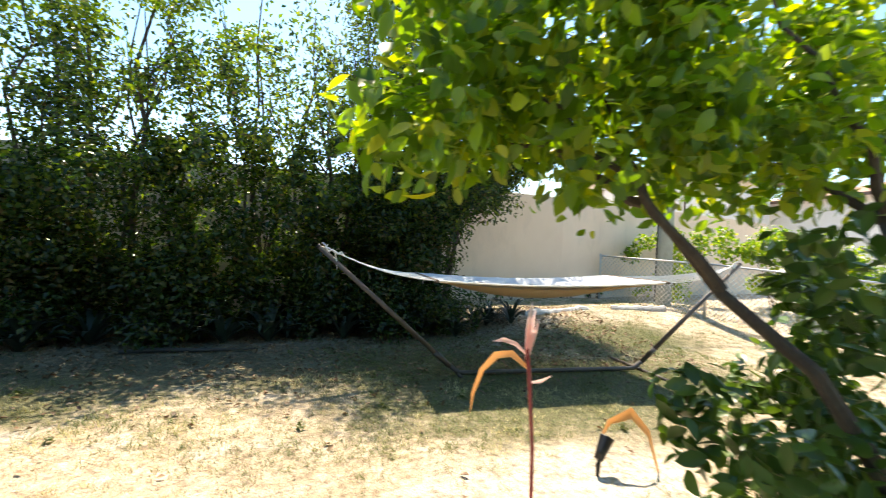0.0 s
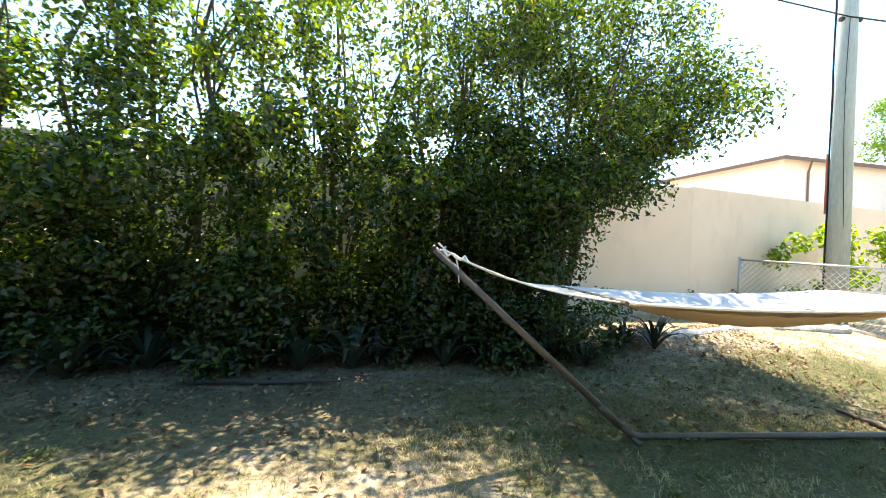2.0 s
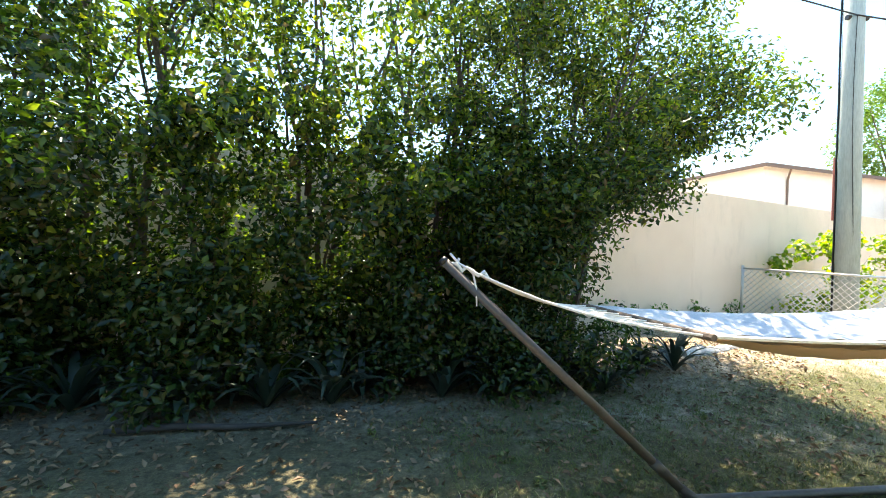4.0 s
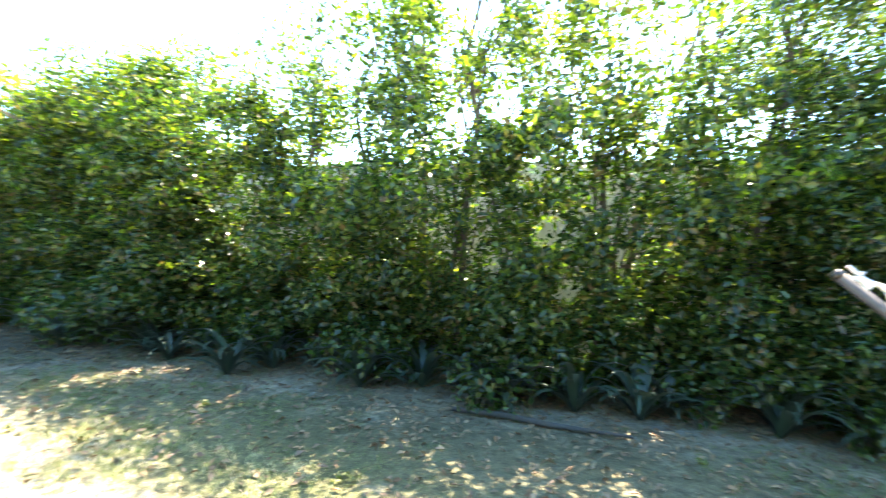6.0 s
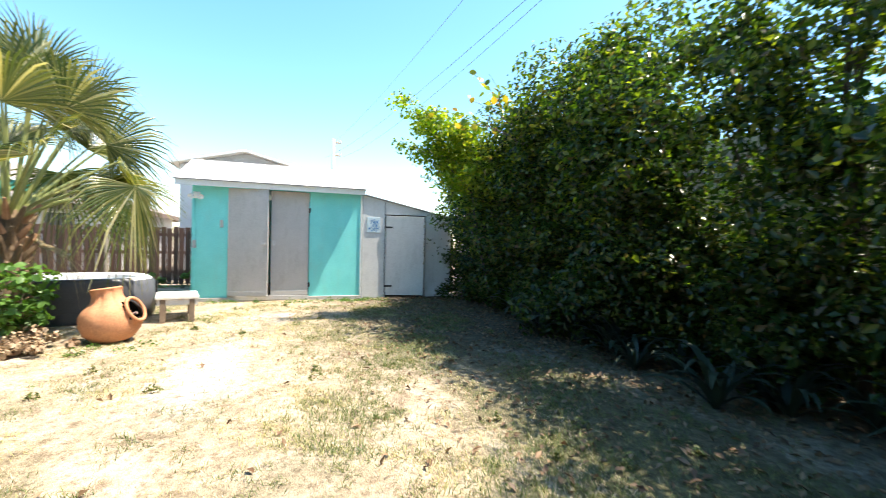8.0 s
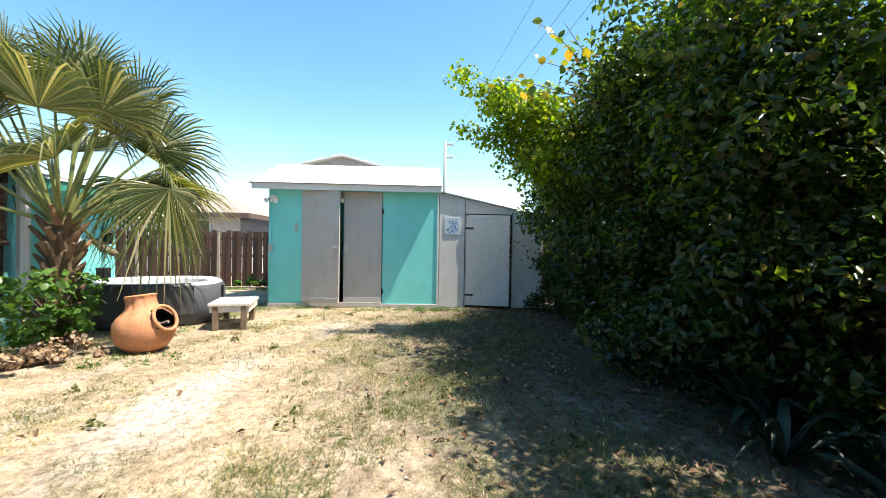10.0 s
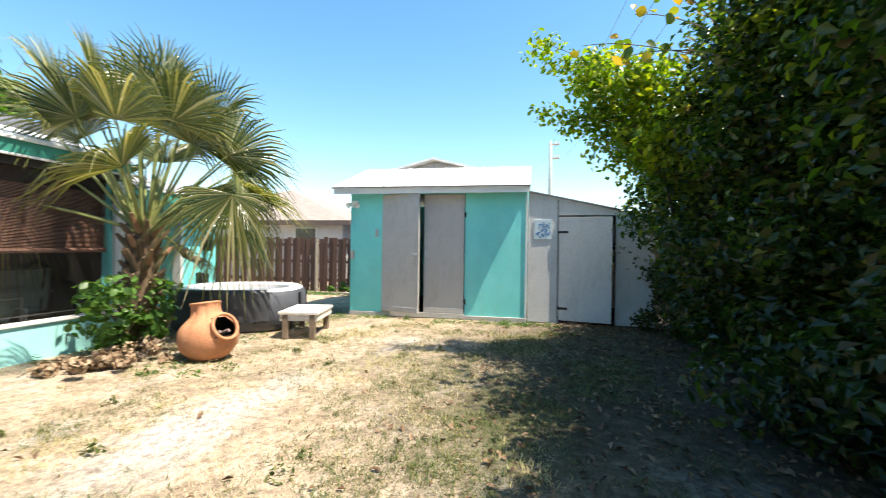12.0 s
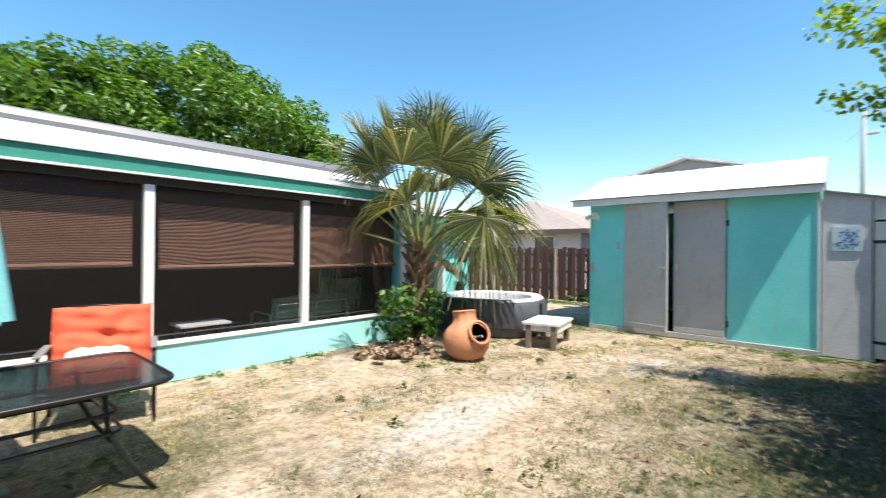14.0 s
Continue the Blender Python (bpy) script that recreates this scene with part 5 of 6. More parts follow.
M_ORANGE = surface("faded orange cushion cloth", (0.60, 0.085, 0.038), (0.72, 0.13, 0.06), 4, 80, 0.85)
M_GREENC = surface("faded green cushion cloth", (0.15, 0.25, 0.225), (0.22, 0.33, 0.30), 4, 80, 0.85)
M_CREAM = surface("cream pillow cloth", (0.62, 0.48, 0.38), (0.72, 0.60, 0.50), 4, 80, 0.9)
M_AQUA = surface("aqua umbrella cloth", (0.20, 0.58, 0.58), (0.28, 0.70, 0.70), 3, 70, 0.85)


def round_rect(a, b, r, n=7):
    out = []
    for cx, cy, s in ((a - r, b - r, 0), (-a + r, b - r, 90), (-a + r, -b + r, 180), (a - r, -b + r, 270)):
        out += [(cx + r * math.cos(radians(s + 90 * k / n)), cy + r * math.sin(radians(s + 90 * k / n))) for k in range(n + 1)]
    return out


def patio_table():
    root = thing("patio_table", (-3.88, 1.36, 0), "smoked glass patio table with black tubular steel frame", "table", 1)
    a, b, z = 0.86, 0.56, 0.69
    bm = bmesh.new()
    plane_poly(bm, [(x, y, z) for x, y in round_rect(a, b, 0.16)], (0, 0, 0.008))
    part("glass_top", bm, M_GLASS, root, "dark smoked glass top")
    bm = bmesh.new()
    edge = [(x, y, z) for x, y in round_rect(a, b, 0.16)]
    tube(bm, edge + edge[:1], 0.016, 8, False)
    part("rim", bm, M_BLACK, root, "black metal rim", True)
    for sx in (-1, 1):
        for sy in (-1, 1):
            part("leg", bar([(sx * 0.50, sy * 0.40, z - 0.012), (sx * 0.52, sy * 0.41, 0.42), (sx * 0.62, sy * 0.46, 0.2), (sx * 0.75, sy * 0.50, 0.0)], 0.017, 8), M_BLACK, root, "", True)
    for zz, m in ((0.52, 0.86), (0.40, 0.9)):
        bm = bmesh.new()
        pts = [(x, y, zz) for x, y in round_rect(0.60 * m / 0.9, 0.43, 0.08)]
        tube(bm, pts + pts[:1], 0.012, 6, False)
        part("brace", bm, M_BLACK, root, "", True)
    umb = thing("patio_umbrella", (-3.78, 1.30, 0), "closed aqua patio umbrella standing in the table", "umbrella")
    part("pole", bar([(0, 0, 0.06), (0, 0, 2.55)], 0.019, 10), M_WHITE, umb, "", True)
    bm = bmesh.new()
    lathe(bm, [(0, 0), (0.24, 0), (0.24, 0.04), (0.12, 0.07), (0.04, 0.1), (0.035, 0.28), (0, 0.28)], 20)
    part("base", bm, M_BLACK, umb, "", True)
    bm = bmesh.new()
    seg = 48
    rings = []
    for t in np.linspace(0, 1, 12):
        r0 = 0.03 + 0.22 * t ** 0.8
        rings.append([bm.verts.new(((r0 * (0.72 + 0.28 * math.cos(8 * 2 * math.pi * k / seg))) * math.cos(2 * math.pi * k / seg), (r0 * (0.72 + 0.28 * math.cos(8 * 2 * math.pi * k / seg))) * math.sin(2 * math.pi * k / seg), 2.5 - 1.42 * t)) for k in range(seg)])
    for p, q in zip(rings, rings[1:]):
        for k in range(seg):
            bm.faces.new((p[k], q[k], q[(k + 1) % seg], p[(k + 1) % seg]))
    part("canopy", bm, M_AQUA, umb, "folded aqua canopy", True)


patio_table()


def cushion(w, d, h, puff=0.03, tuft=()):
    """A soft pad: rounded edges, puffed faces, pulled-in tufts."""
    bm = bmesh.new()
    bmesh.ops.create_grid(bm, x_segments=26, y_segments=26, size=0.5)
    top = [v for v in bm.verts]
    def z_of(x, y):
        e = min(1, (0.5 - max(abs(x), abs(y))) * 9)
        z = h / 2 * max(0, e) ** 0.5 + puff * math.cos(math.pi * x) * math.cos(math.pi * y)
        for tx, ty in tuft:
            z -= 0.055 * math.exp(-((x - tx) ** 2 + (y - ty) ** 2) / 0.012)
        if tuft:
            z -= 0.030 * math.exp(-((y - 0.04 - 0.05 * math.sin(5 * x)) ** 2) / 0.004) + 0.012 * math.exp(-((y + 0.27 + 0.03 * math.sin(9 * x)) ** 2) / 0.002)
        return z + 0.007 * math.sin(x * 23 + y * 11) + 0.005 * math.sin(x * 9 - y * 31)
    dup = bmesh.ops.duplicate(bm, geom=bm.faces[:])
    low = [g for g in dup["geom"] if isinstance(g, bmesh.types.BMVert)]
    for v in top:
        v.co = Vector((v.co.x * w, v.co.y * d, z_of(v.co.x, v.co.y)))
    for v in low:
        v.co = Vector((v.co.x * w, v.co.y * d, -z_of(v.co.x, v.co.y) * 0.8))
    bmesh.ops.reverse_faces(bm, faces=[g for g in dup["geom"] if isinstance(g, bmesh.types.BMFace)])
    bmesh.ops.remove_doubles(bm, verts=bm.verts[:], dist=0.0005)
    return bm


def patio_chair(x, y, rz, cloth, label, z=0.0, pillow=False):
    """A steel armchair with back and seat cushions; it faces +y before turning."""
    root = thing("patio_chair", (x, y, z), label, "chair", rz, group="patio chairs")
    for s in (-1, 1):
        part("side_frame", bar([(0.39 * s, -0.30, 0.0), (0.39 * s, -0.27, 0.5), (0.39 * s, -0.28, 0.62), (0.39 * s, 0.0, 0.64), (0.39 * s, 0.26, 0.63), (0.39 * s, 0.31, 0.56), (0.39 * s, 0.32, 0.0)], 0.014, 8), M_BLACK, root, "", True)
        part("armrest", one_box(0.39 * s - 0.03, 0.39 * s + 0.03, -0.24, 0.30, 0.648, 0.668, 0.008), M_ARM, root, "grey armrest")
        part("back_stile", bar([(0.28 * s, -0.22, 0.34), (0.27 * s, -0.36, 0.98)], 0.012, 8), M_BLACK, root, "", True)
    for yy, zz in ((-0.24, 0.33), (0.28, 0.33)):
        part("cross_bar", bar([(-0.39, yy, zz), (0.39, yy, zz)], 0.012, 8), M_BLACK, root, "", True)
    part("back_bar", bar([(-0.27, -0.36, 0.98), (0.27, -0.36, 0.98)], 0.012, 8), M_BLACK, root, "", True)
    for k in range(5):
        part("seat_strap", one_box(-0.3 + 0.13 * k, -0.22 + 0.13 * k, -0.24, 0.28, 0.338, 0.346), M_BLACK, root)
    seat = part("seat_cushion", cushion(0.68, 0.56, 0.11), cloth, root, "", True)
    seat.matrix_local = pose(0, 0.03, 0.405)
    back = part("back_cushion", cushion(0.74, 0.58, 0.12, 0.035, ((-0.05, 0.0), (0.2, 0.28), (-0.25, 0.28))), cloth, root, "", True)
    back.matrix_local = pose(0, -0.235, 0.70, 102, 0, 0)
    if pillow:
        pil = thing("throw_pillow", (x, y, z), "round cream pillow lying on the orange chair", "pillow", rz)
        ob = part("pad", cushion(0.46, 0.34, 0.10, 0.03), M_CREAM, pil, "", True)
        ob.matrix_local = pose(0.03, 0.05, 0.545, -18)
    return root


M_ARM = plain("grey plastic", (0.22, 0.22, 0.22), 0.5)
patio_chair(-4.66, 0.20, -14, M_ORANGE, "black steel patio chair with puffy orange cushions", pillow=True)


def porch_glider():
    """A wide two-seat glider seen from behind, with a rolled green cushion."""
    root = thing("porch_glider", (-7.22, -1.2, 0.05), "two-seat porch glider with green cushion and pale tubular frame", "bench", 181)
    root.matrix_world = pose(-7.73, -1.68, 0.05, 0, 0, 181) @ Matrix.Diagonal((0.94, 0.9, 0.76, 1))
    pad = part("back_cushion", cushion(1.42, 0.46, 0.13, 0.03), M_GREENC, root, "green back cushion", True)
    pad.matrix_local = pose(0, -0.27, 0.72, 100)
    part("cushion_roll", bar([(-0.70, -0.36, 0.90), (-0.3, -0.37, 0.92), (0.3, -0.37, 0.92), (0.70, -0.36, 0.90)], [0.05, 0.062, 0.062, 0.05], 12), M_GREENC, root, "", True)
    seat = part("seat_cushion", cushion(1.42, 0.52, 0.12, 0.03), M_GREENC, root, "green seat cushion", True)
    seat.matrix_local = pose(0, 0.04, 0.44)
    for s in (-1, 1):
        part("back_frame", bar([(0.04 * s, -0.40, 0.38), (0.04 * s, -0.43, 0.82), (0.68 * s, -0.43, 0.82), (0.70 * s, -0.40, 0.38)], 0.015, 8), M_PALEG, root, "pale green tubular frame", True)
        part("arm", bar([(0.76 * s, -0.38, 0.42), (0.78 * s, -0.36, 0.62), (0.78 * s, 0.2, 0.64), (0.78 * s, 0.3, 0.58), (0.78 * s, 0.3, 0.05)], 0.018, 8), M_PALEG, root, "", True)
        part("base_leg", bar([(0.74 * s, -0.34, 0.0), (0.74 * s, -0.30, 0.38), (0.74 * s, 0.26, 0.38), (0.74 * s, 0.30, 0.0)], 0.018, 8), M_PALEG, root, "", True)
    part("seat_rail", bar([(-0.74, -0.30, 0.38), (0.74, -0.30, 0.38)], 0.016, 8), M_PALEG, root, "", True)
    part("seat_rail", bar([(-0.74, 0.26, 0.38), (0.74, 0.26, 0.38)], 0.016, 8), M_PALEG, root, "", True)


M_PALEG = plain("pale green tube paint", (0.46, 0.54, 0.50), 0.45)
porch_glider()
patio_chair(-8.6, -1.9, 165, M_GREENC, "porch armchair with dark green cushions", 0.05)


def porch_table():
    root = thing("porch_table", (-5.92, -1.05, 0.05), "small pale side table inside the porch", "table")
    part("top", one_box(-0.3, 0.3, -0.22, 0.22, 0.5, 0.53, 0.008), M_LGREY, root)
    for sx in (-1, 1):
        for sy in (-1, 1):
            part("leg", bar([(0.26 * sx, 0.18 * sy, 0), (0.26 * sx, 0.18 * sy, 0.5)], 0.014), M_BLACK, root)


porch_table()


# ---- bank by the far wall: white edging logs, chain-link fence, pole, shrubs ----
M_LOG = surface("whitewashed timber", (0.34, 0.33, 0.32), (0.52, 0.51, 0.49), 6, 50, 0.85, bumps=0.5, dirt=(0.16, 0.13, 0.09), dirt_amount=0.9)
for x0, y0, x1, y1 in ((4.45, 7.48, 6.3, 7.93), (7.0, 7.95, 8.3, 7.72)):
    lo = thing("edging_log", (x0, y0, float(height(x0, y0))), "whitewashed timber edging log lying on the grass", "log", math.degrees(math.atan2(y1 - y0, x1 - x0)), group="edging logs")
    L = math.hypot(x1 - x0, y1 - y0)
    us = np.linspace(0, 1, 16)
    part("timber", bar([(L * u, rng.normal() * 0.012, 0.012 + rng.normal() * 0.012) for u in us], [0.085 * rng.uniform(0.75, 1.1) for u in us], 9), M_LOG, lo, "", False)


M_WIRE = plain("zinc wire", (0.50, 0.51, 0.51), 0.5, 0.2)


def chain_link(path, h):
    root = thing("chain_link_fence", (path[0][0], path[0][1], 0), "galvanised chain-link fence with steel posts", "fence")
    o = Vector((*path[0], 0))
    for (ax, ay), (bx, by) in zip(path, path[1:]):
        a = Vector((ax, ay, float(height(ax, ay)))) - o
        b = Vector((bx, by, float(height(bx, by)))) - o
        a.z, b.z = float(height(ax, ay)), float(height(bx, by))
        part("top_rail", bar([a + Vector((0, 0, h)), b + Vector((0, 0, h))], 0.021, 8), M_STEEL, root, "", True)
        L = Vector((b.x - a.x, b.y - a.y)).length
        n = max(1, round(L / 2.6))
        for k in range(n):
            p = a.lerp(b, k / n)
            part("post", bar([p, p + Vector((0, 0, h + 0.06))], 0.028, 8), M_STEEL, root, "", True)
        # wires: zig-zags crossing, thin square bars
        V, F = [], []
        step = 0.12
        m = int(L / step)
        for k in range(-int(h / step), m):
            for sgn in (1, -1):
                u0, u1 = k * step, k * step + h
                z0, z1 = (0.03, h) if sgn > 0 else (h, 0.03)
                if u0 < 0:
                    z0, u0 = z0 + (z1 - z0) * (-u0) / h, 0
                if u1 > L:
                    z1, u1 = z0 + (z1 - z0) * (L - u0) / (u1 - u0), L
                if u1 - u0 < 0.02:
                    continue
                p, q = a.lerp(b, u0 / L), a.lerp(b, u1 / L)
                p, q = Vector((p.x, p.y, p.z + z0)), Vector((q.x, q.y, q.z + z1))
                w = (q - p).cross(b - a).normalized() * 0.006
                s = (q - p).cross(w).normalized() * 0.006
                i = len(V)
                V += [p + w, p - w * 0.5 + s, p - w * 0.5 - s, q + w, q - w * 0.5 + s, q - w * 0.5 - s]
                F += [(i, i + 1, i + 4, i + 3), (i + 1, i + 2, i + 5, i + 4), (i + 2, i, i + 3, i + 5)]
        tagged(raw("wire_mesh", [tuple(v) for v in V], F, M_WIRE, root, "diamond wire mesh"), kind="stuff")


chain_link(((8.29, 9.92), (8.78, 7.07), (9.7, 3.0), (10.2, -2.5)), 1.2)


def utility_pole(name, x, y, h, r, mat, label, arms=True):
    root = thing(name, (x, y, 0), label, "utility pole")
    part("pole", bar([(0, 0, -0.1), (0, 0, h)], [r, r * 0.75], 14), mat, root, "", True)
    if arms:
        for z in (h - 0.3, h - 1.2):
            part("cross_arm", one_box(-0.05, 0.05, -0.1, 0.55, z, z + 0.09, 0.01), M_POST, root)
            for yy in (0.3, 0.5):
                part("insulator", bar([(0, yy, z + 0.11), (0, yy, z + 0.25)], [0.04, 0.03], 8), M_WHITE, root)
    else:
        side = Vector((-0.56, 0.83, 0))
        part("riser_cable", bar([side * (r + 0.012) * (1 - 0.018 * z) + Vector((0.006 * math.sin(z * 3), 0, z)) for z in np.linspace(0, h - 0.5, 16)], 0.018, 6), M_BLACK, root, "dark cable running up the pole")
        part("marker_strip", bar([side * (r + 0.03) + Vector((0, 0, 2.5)), side * (r + 0.025) + Vector((0, 0, 3.7))], 0.022, 6), M_RED, root, "faded red cable guard")
        part("drop_wire", bar([Vector((-0.7, -0.75, 0)) * (r * (1 - 0.02 * z) + 0.006) + Vector((0.05 * math.sin(z), 0, z)) for z in np.linspace(1.6, 6.3, 12)], 0.007, 5), M_BLACK, root, "thin drop wire")
        part("cable_clamp", bar([(-r, 0, 6.3), (r, -0.1, 6.3)], 0.05, 8), M_BLACK, root, "black cable clamp")
    return root


M_RED = plain("faded red plastic", (0.42, 0.12, 0.09), 0.6)
M_POLEW = surface("grey-green treated pole", (0.24, 0.285, 0.275), (0.36, 0.41, 0.395), 5, 50, 0.85, bumps=0.5, stretch=(1, 1, 0.15))
utility_pole("utility_pole", 9.12, 8.52, 9.5, 0.19, M_POLEW, "weathered grey-green wooden utility pole", False)
utility_pole("utility_pole", -33.5, 6.2, 8.6, 0.14, M_POLEW, "distant slender utility pole with small brackets", True)
for y0, z0, y1, z1, s in ((6.2, 8.3, 8.75, 8.9, 0.9), (6.9, 7.4, 8.75, 7.6, 1.3), (5.6, 7.2, 8.75, 6.9, 1.1)):
    pts = [Vector((-33.5 + 42.55 * t, y0 + (y1 - y0) * t, z0 + (z1 - z0) * t - s * 4 * t * (1 - t))) for t in np.linspace(0, 1, 24)]
    ob = part("overhead_cable", bar(pts, 0.0055, 5), M_BLACK)
    tagged(ob, "black overhead cable strung between utility poles", "cable", "overhead cables")
for z0, z1, ye in ((8.9, 9.5, -6), (7.6, 8.2, -7)):
    pts = [Vector((9.05 + 26 * t, 8.75 + ye * t, z0 + (z1 - z0) * t - 1.2 * 4 * t * (1 - t))) for t in np.linspace(0, 1, 12)]
    tagged(part("overhead_cable", bar(pts, 0.012, 5), M_BLACK), "black overhead cable strung between utility poles", "cable", "overhead cables")

pts = [Vector((9.0 - 15 * t, 8.4 + 3.0 * t, 6.3 + 3.6 * t - 1.2 * 4 * t * (1 - t) * 0.2)) for t in np.linspace(0, 1, 12)]
tagged(part("overhead_cable", bar(pts, 0.014, 5), M_BLACK), "thick black cable fixed to the wooden utility pole", "cable", "overhead cables")
pts = [Vector((9.0 + 20 * t, 8.4 - 9.0 * t, 6.3 + 0.3 * t - 1.4 * 4 * t * (1 - t))) for t in np.linspace(0, 1, 16)]
tagged(part("overhead_cable", bar(pts, 0.016, 5), M_BLACK), "thick black cable fixed to the wooden utility pole", "cable", "overhead cables")
tagged(part("splice_case", bar([pts[0].lerp(pts[1], 0.45), pts[0].lerp(pts[1], 0.55), pts[0].lerp(pts[1], 0.85), pts[0].lerp(pts[1], 0.95)], [0.03, 0.06, 0.06, 0.03], 8), M_BLACK), "black cable splice case hanging on the cable", "cable box")

for x, y, n, rx, h in ((10.3, 9.3, 2200, 0.9, 1.9), (11.8, 7.6, 2600, 1.0, 2.0), (12.3, 5.2, 2600, 1.1, 1.9), (12.5, 2.8, 2400, 1.1, 2.1), (12.6, 0.0, 2400, 1.2, 2.1)):
    low_shrub("yard_shrub", x, y, n, rx, rx, h, M_LIME, "sunlit yellow-green shrub behind the chain-link fence", (0.07, 0.13))
for k in range(9):
    low_shrub("wall_weed", 4.4 + 0.5 * k + rng.normal() * 0.1, 9.35 + 0.09 * k, 45, 0.12, 0.1, rng.uniform(0.25, 0.55), M_VINE, "small weed at the foot of the stucco wall", (0.05, 0.09), "weed")


# ---- planting near the start ----
M_PINK = leaf_material("pink cordyline leaves", ((0.66, 0.26, 0.27), (0.80, 0.48, 0.46), (0.86, 0.66, 0.60), (0.60, 0.15, 0.17)), 0.4, 0.45, (1.1, 1.0, 1.0))
M_RUST = leaf_material("orange drying leaf", ((0.55, 0.24, 0.08), (0.70, 0.38, 0.16), (0.62, 0.30, 0.10)), 0.5, 0.3, (1.2, 1, 0.8))


def blade(root, pts, width, mat, name="leaf"):
    pts = [Vector(p) for p in pts]
    V, F = [], []
    for i, p in enumerate(pts):
        t = i / (len(pts) - 1)
        d = (pts[min(i + 1, len(pts) - 1)] - pts[max(i - 1, 0)]).normalized()
        q = d.cross(Vector((0.5, -0.85, 0.2))).normalized()
        w = width * (math.sin(math.pi * min(1, 0.12 + 0.88 * t)) ** 0.7 + 0.04)
        V += [p + q * w, p - q.cross(d) * w * 0.35, p - q * w]
    for i in range(len(pts) - 1):
        o = 3 * i
        F += [(o, o + 1, o + 4, o + 3), (o + 1, o + 2, o + 5, o + 4)]
    raw(name, [tuple(v) for v in V], F, mat, root, smooth=True)


def cordyline():
    root = thing("cordyline", (1.26, 1.98, 0.04), "thin pink-topped cordyline with a drooping orange leaf", "plant")
    part("stem", bar([(0.02, 0, 0), (0.01, 0, 0.45), (-0.03, 0, 0.86), (-0.05, 0, 0.98)], [0.011, 0.010, 0.012, 0.011], 8), M_PINKSTEM, root, "reddish stem")
    for k, (dx, dy, h) in enumerate(((0.02, 0.0, 0.36), (0.06, 0.03, 0.30), (-0.01, -0.03, 0.33), (0.04, -0.04, 0.26))):
        blade(root, [(-0.05 + dx * t, dy * t, 0.92 + 0.85 * h * t) for t in np.linspace(0, 1, 6)], 0.026, M_PINK)
    blade(root, [(-0.04, 0, 0.88), (-0.12, 0.03, 0.95), (-0.20, 0.05, 0.94), (-0.27, 0.07, 0.86), (-0.31, 0.08, 0.74), (-0.32, 0.08, 0.64)], 0.022, M_RUST)
    blade(root, [(-0.05, 0, 0.95), (-0.10, 0.03, 1.0), (-0.16, 0.05, 1.02), (-0.22, 0.06, 1.01)], 0.014, M_PINK)
    blade(root, [(-0.02, 0, 0.80), (0.03, -0.02, 0.81), (0.09, -0.03, 0.84)], 0.010, M_PINK)


M_PINKSTEM = plain("red stem", (0.34, 0.05, 0.05), 0.5)
cordyline()


def rust_leaf_plant():
    root = thing("canna_plant", (2.56, 2.36, 0), "low plant with arching orange-brown leaves", "plant")
    for az, L in ((165, 0.34),):
        c, s = math.cos(radians(az)), math.sin(radians(az))
        blade(root, [(0, 0, 0), (0.1 * c * L / 0.4, 0.1 * s, 0.28), (0.25 * c * L / 0.4, 0.25 * s, 0.42), (0.38 * c, 0.38 * s, 0.36), (0.46 * c, 0.46 * s, 0.2)], 0.04, M_RUST)


rust_leaf_plant()


def spot_light():
    root = thing("garden_spotlight", (2.08, 2.42, 0), "small black garden spotlight on a ground spike", "garden light", 20)
    part("spike", bar([(0, 0, -0.05), (0, 0, 0.1)], [0.008, 0.018], 8), M_BLACK, root)
    part("bracket", bar([(0, 0, 0.08), (0.02, 0, 0.15)], 0.014, 8), M_BLACK, root)
    bm = bmesh.new()
    lathe(bm, [(0, 0), (0.032, 0), (0.038, 0.06), (0.048, 0.15), (0.052, 0.16), (0.042, 0.155), (0, 0.12)], 16, pose(0.0, 0, 0.13, 0, 40, 0))
    part("lamp_head", bm, M_BLACK, root, "black tapered lamp head", True)


spot_light()


# ---- buildings and trees in the distance ----
M_TILE = surface("brown clay roof tiles", (0.28, 0.15, 0.10), (0.42, 0.25, 0.18), 6, 22, 0.85, bumps=0.6, dist=0.02)
M_STUCCO = surface("white stucco", (0.72, 0.69, 0.66), (0.80, 0.78, 0.75), 2, 50, 0.9)
M_GREYWALL = surface("grey block wall", (0.50, 0.50, 0.52), (0.58, 0.58, 0.60), 2, 40, 0.9)
M_TANROOF = surface("pale tan shingles", (0.25, 0.21, 0.185), (0.34, 0.29, 0.26), 4, 20, 0.9, bumps=0.5)
M_PANE = plain("dark window glass", (0.03, 0.04, 0.05), 0.12)


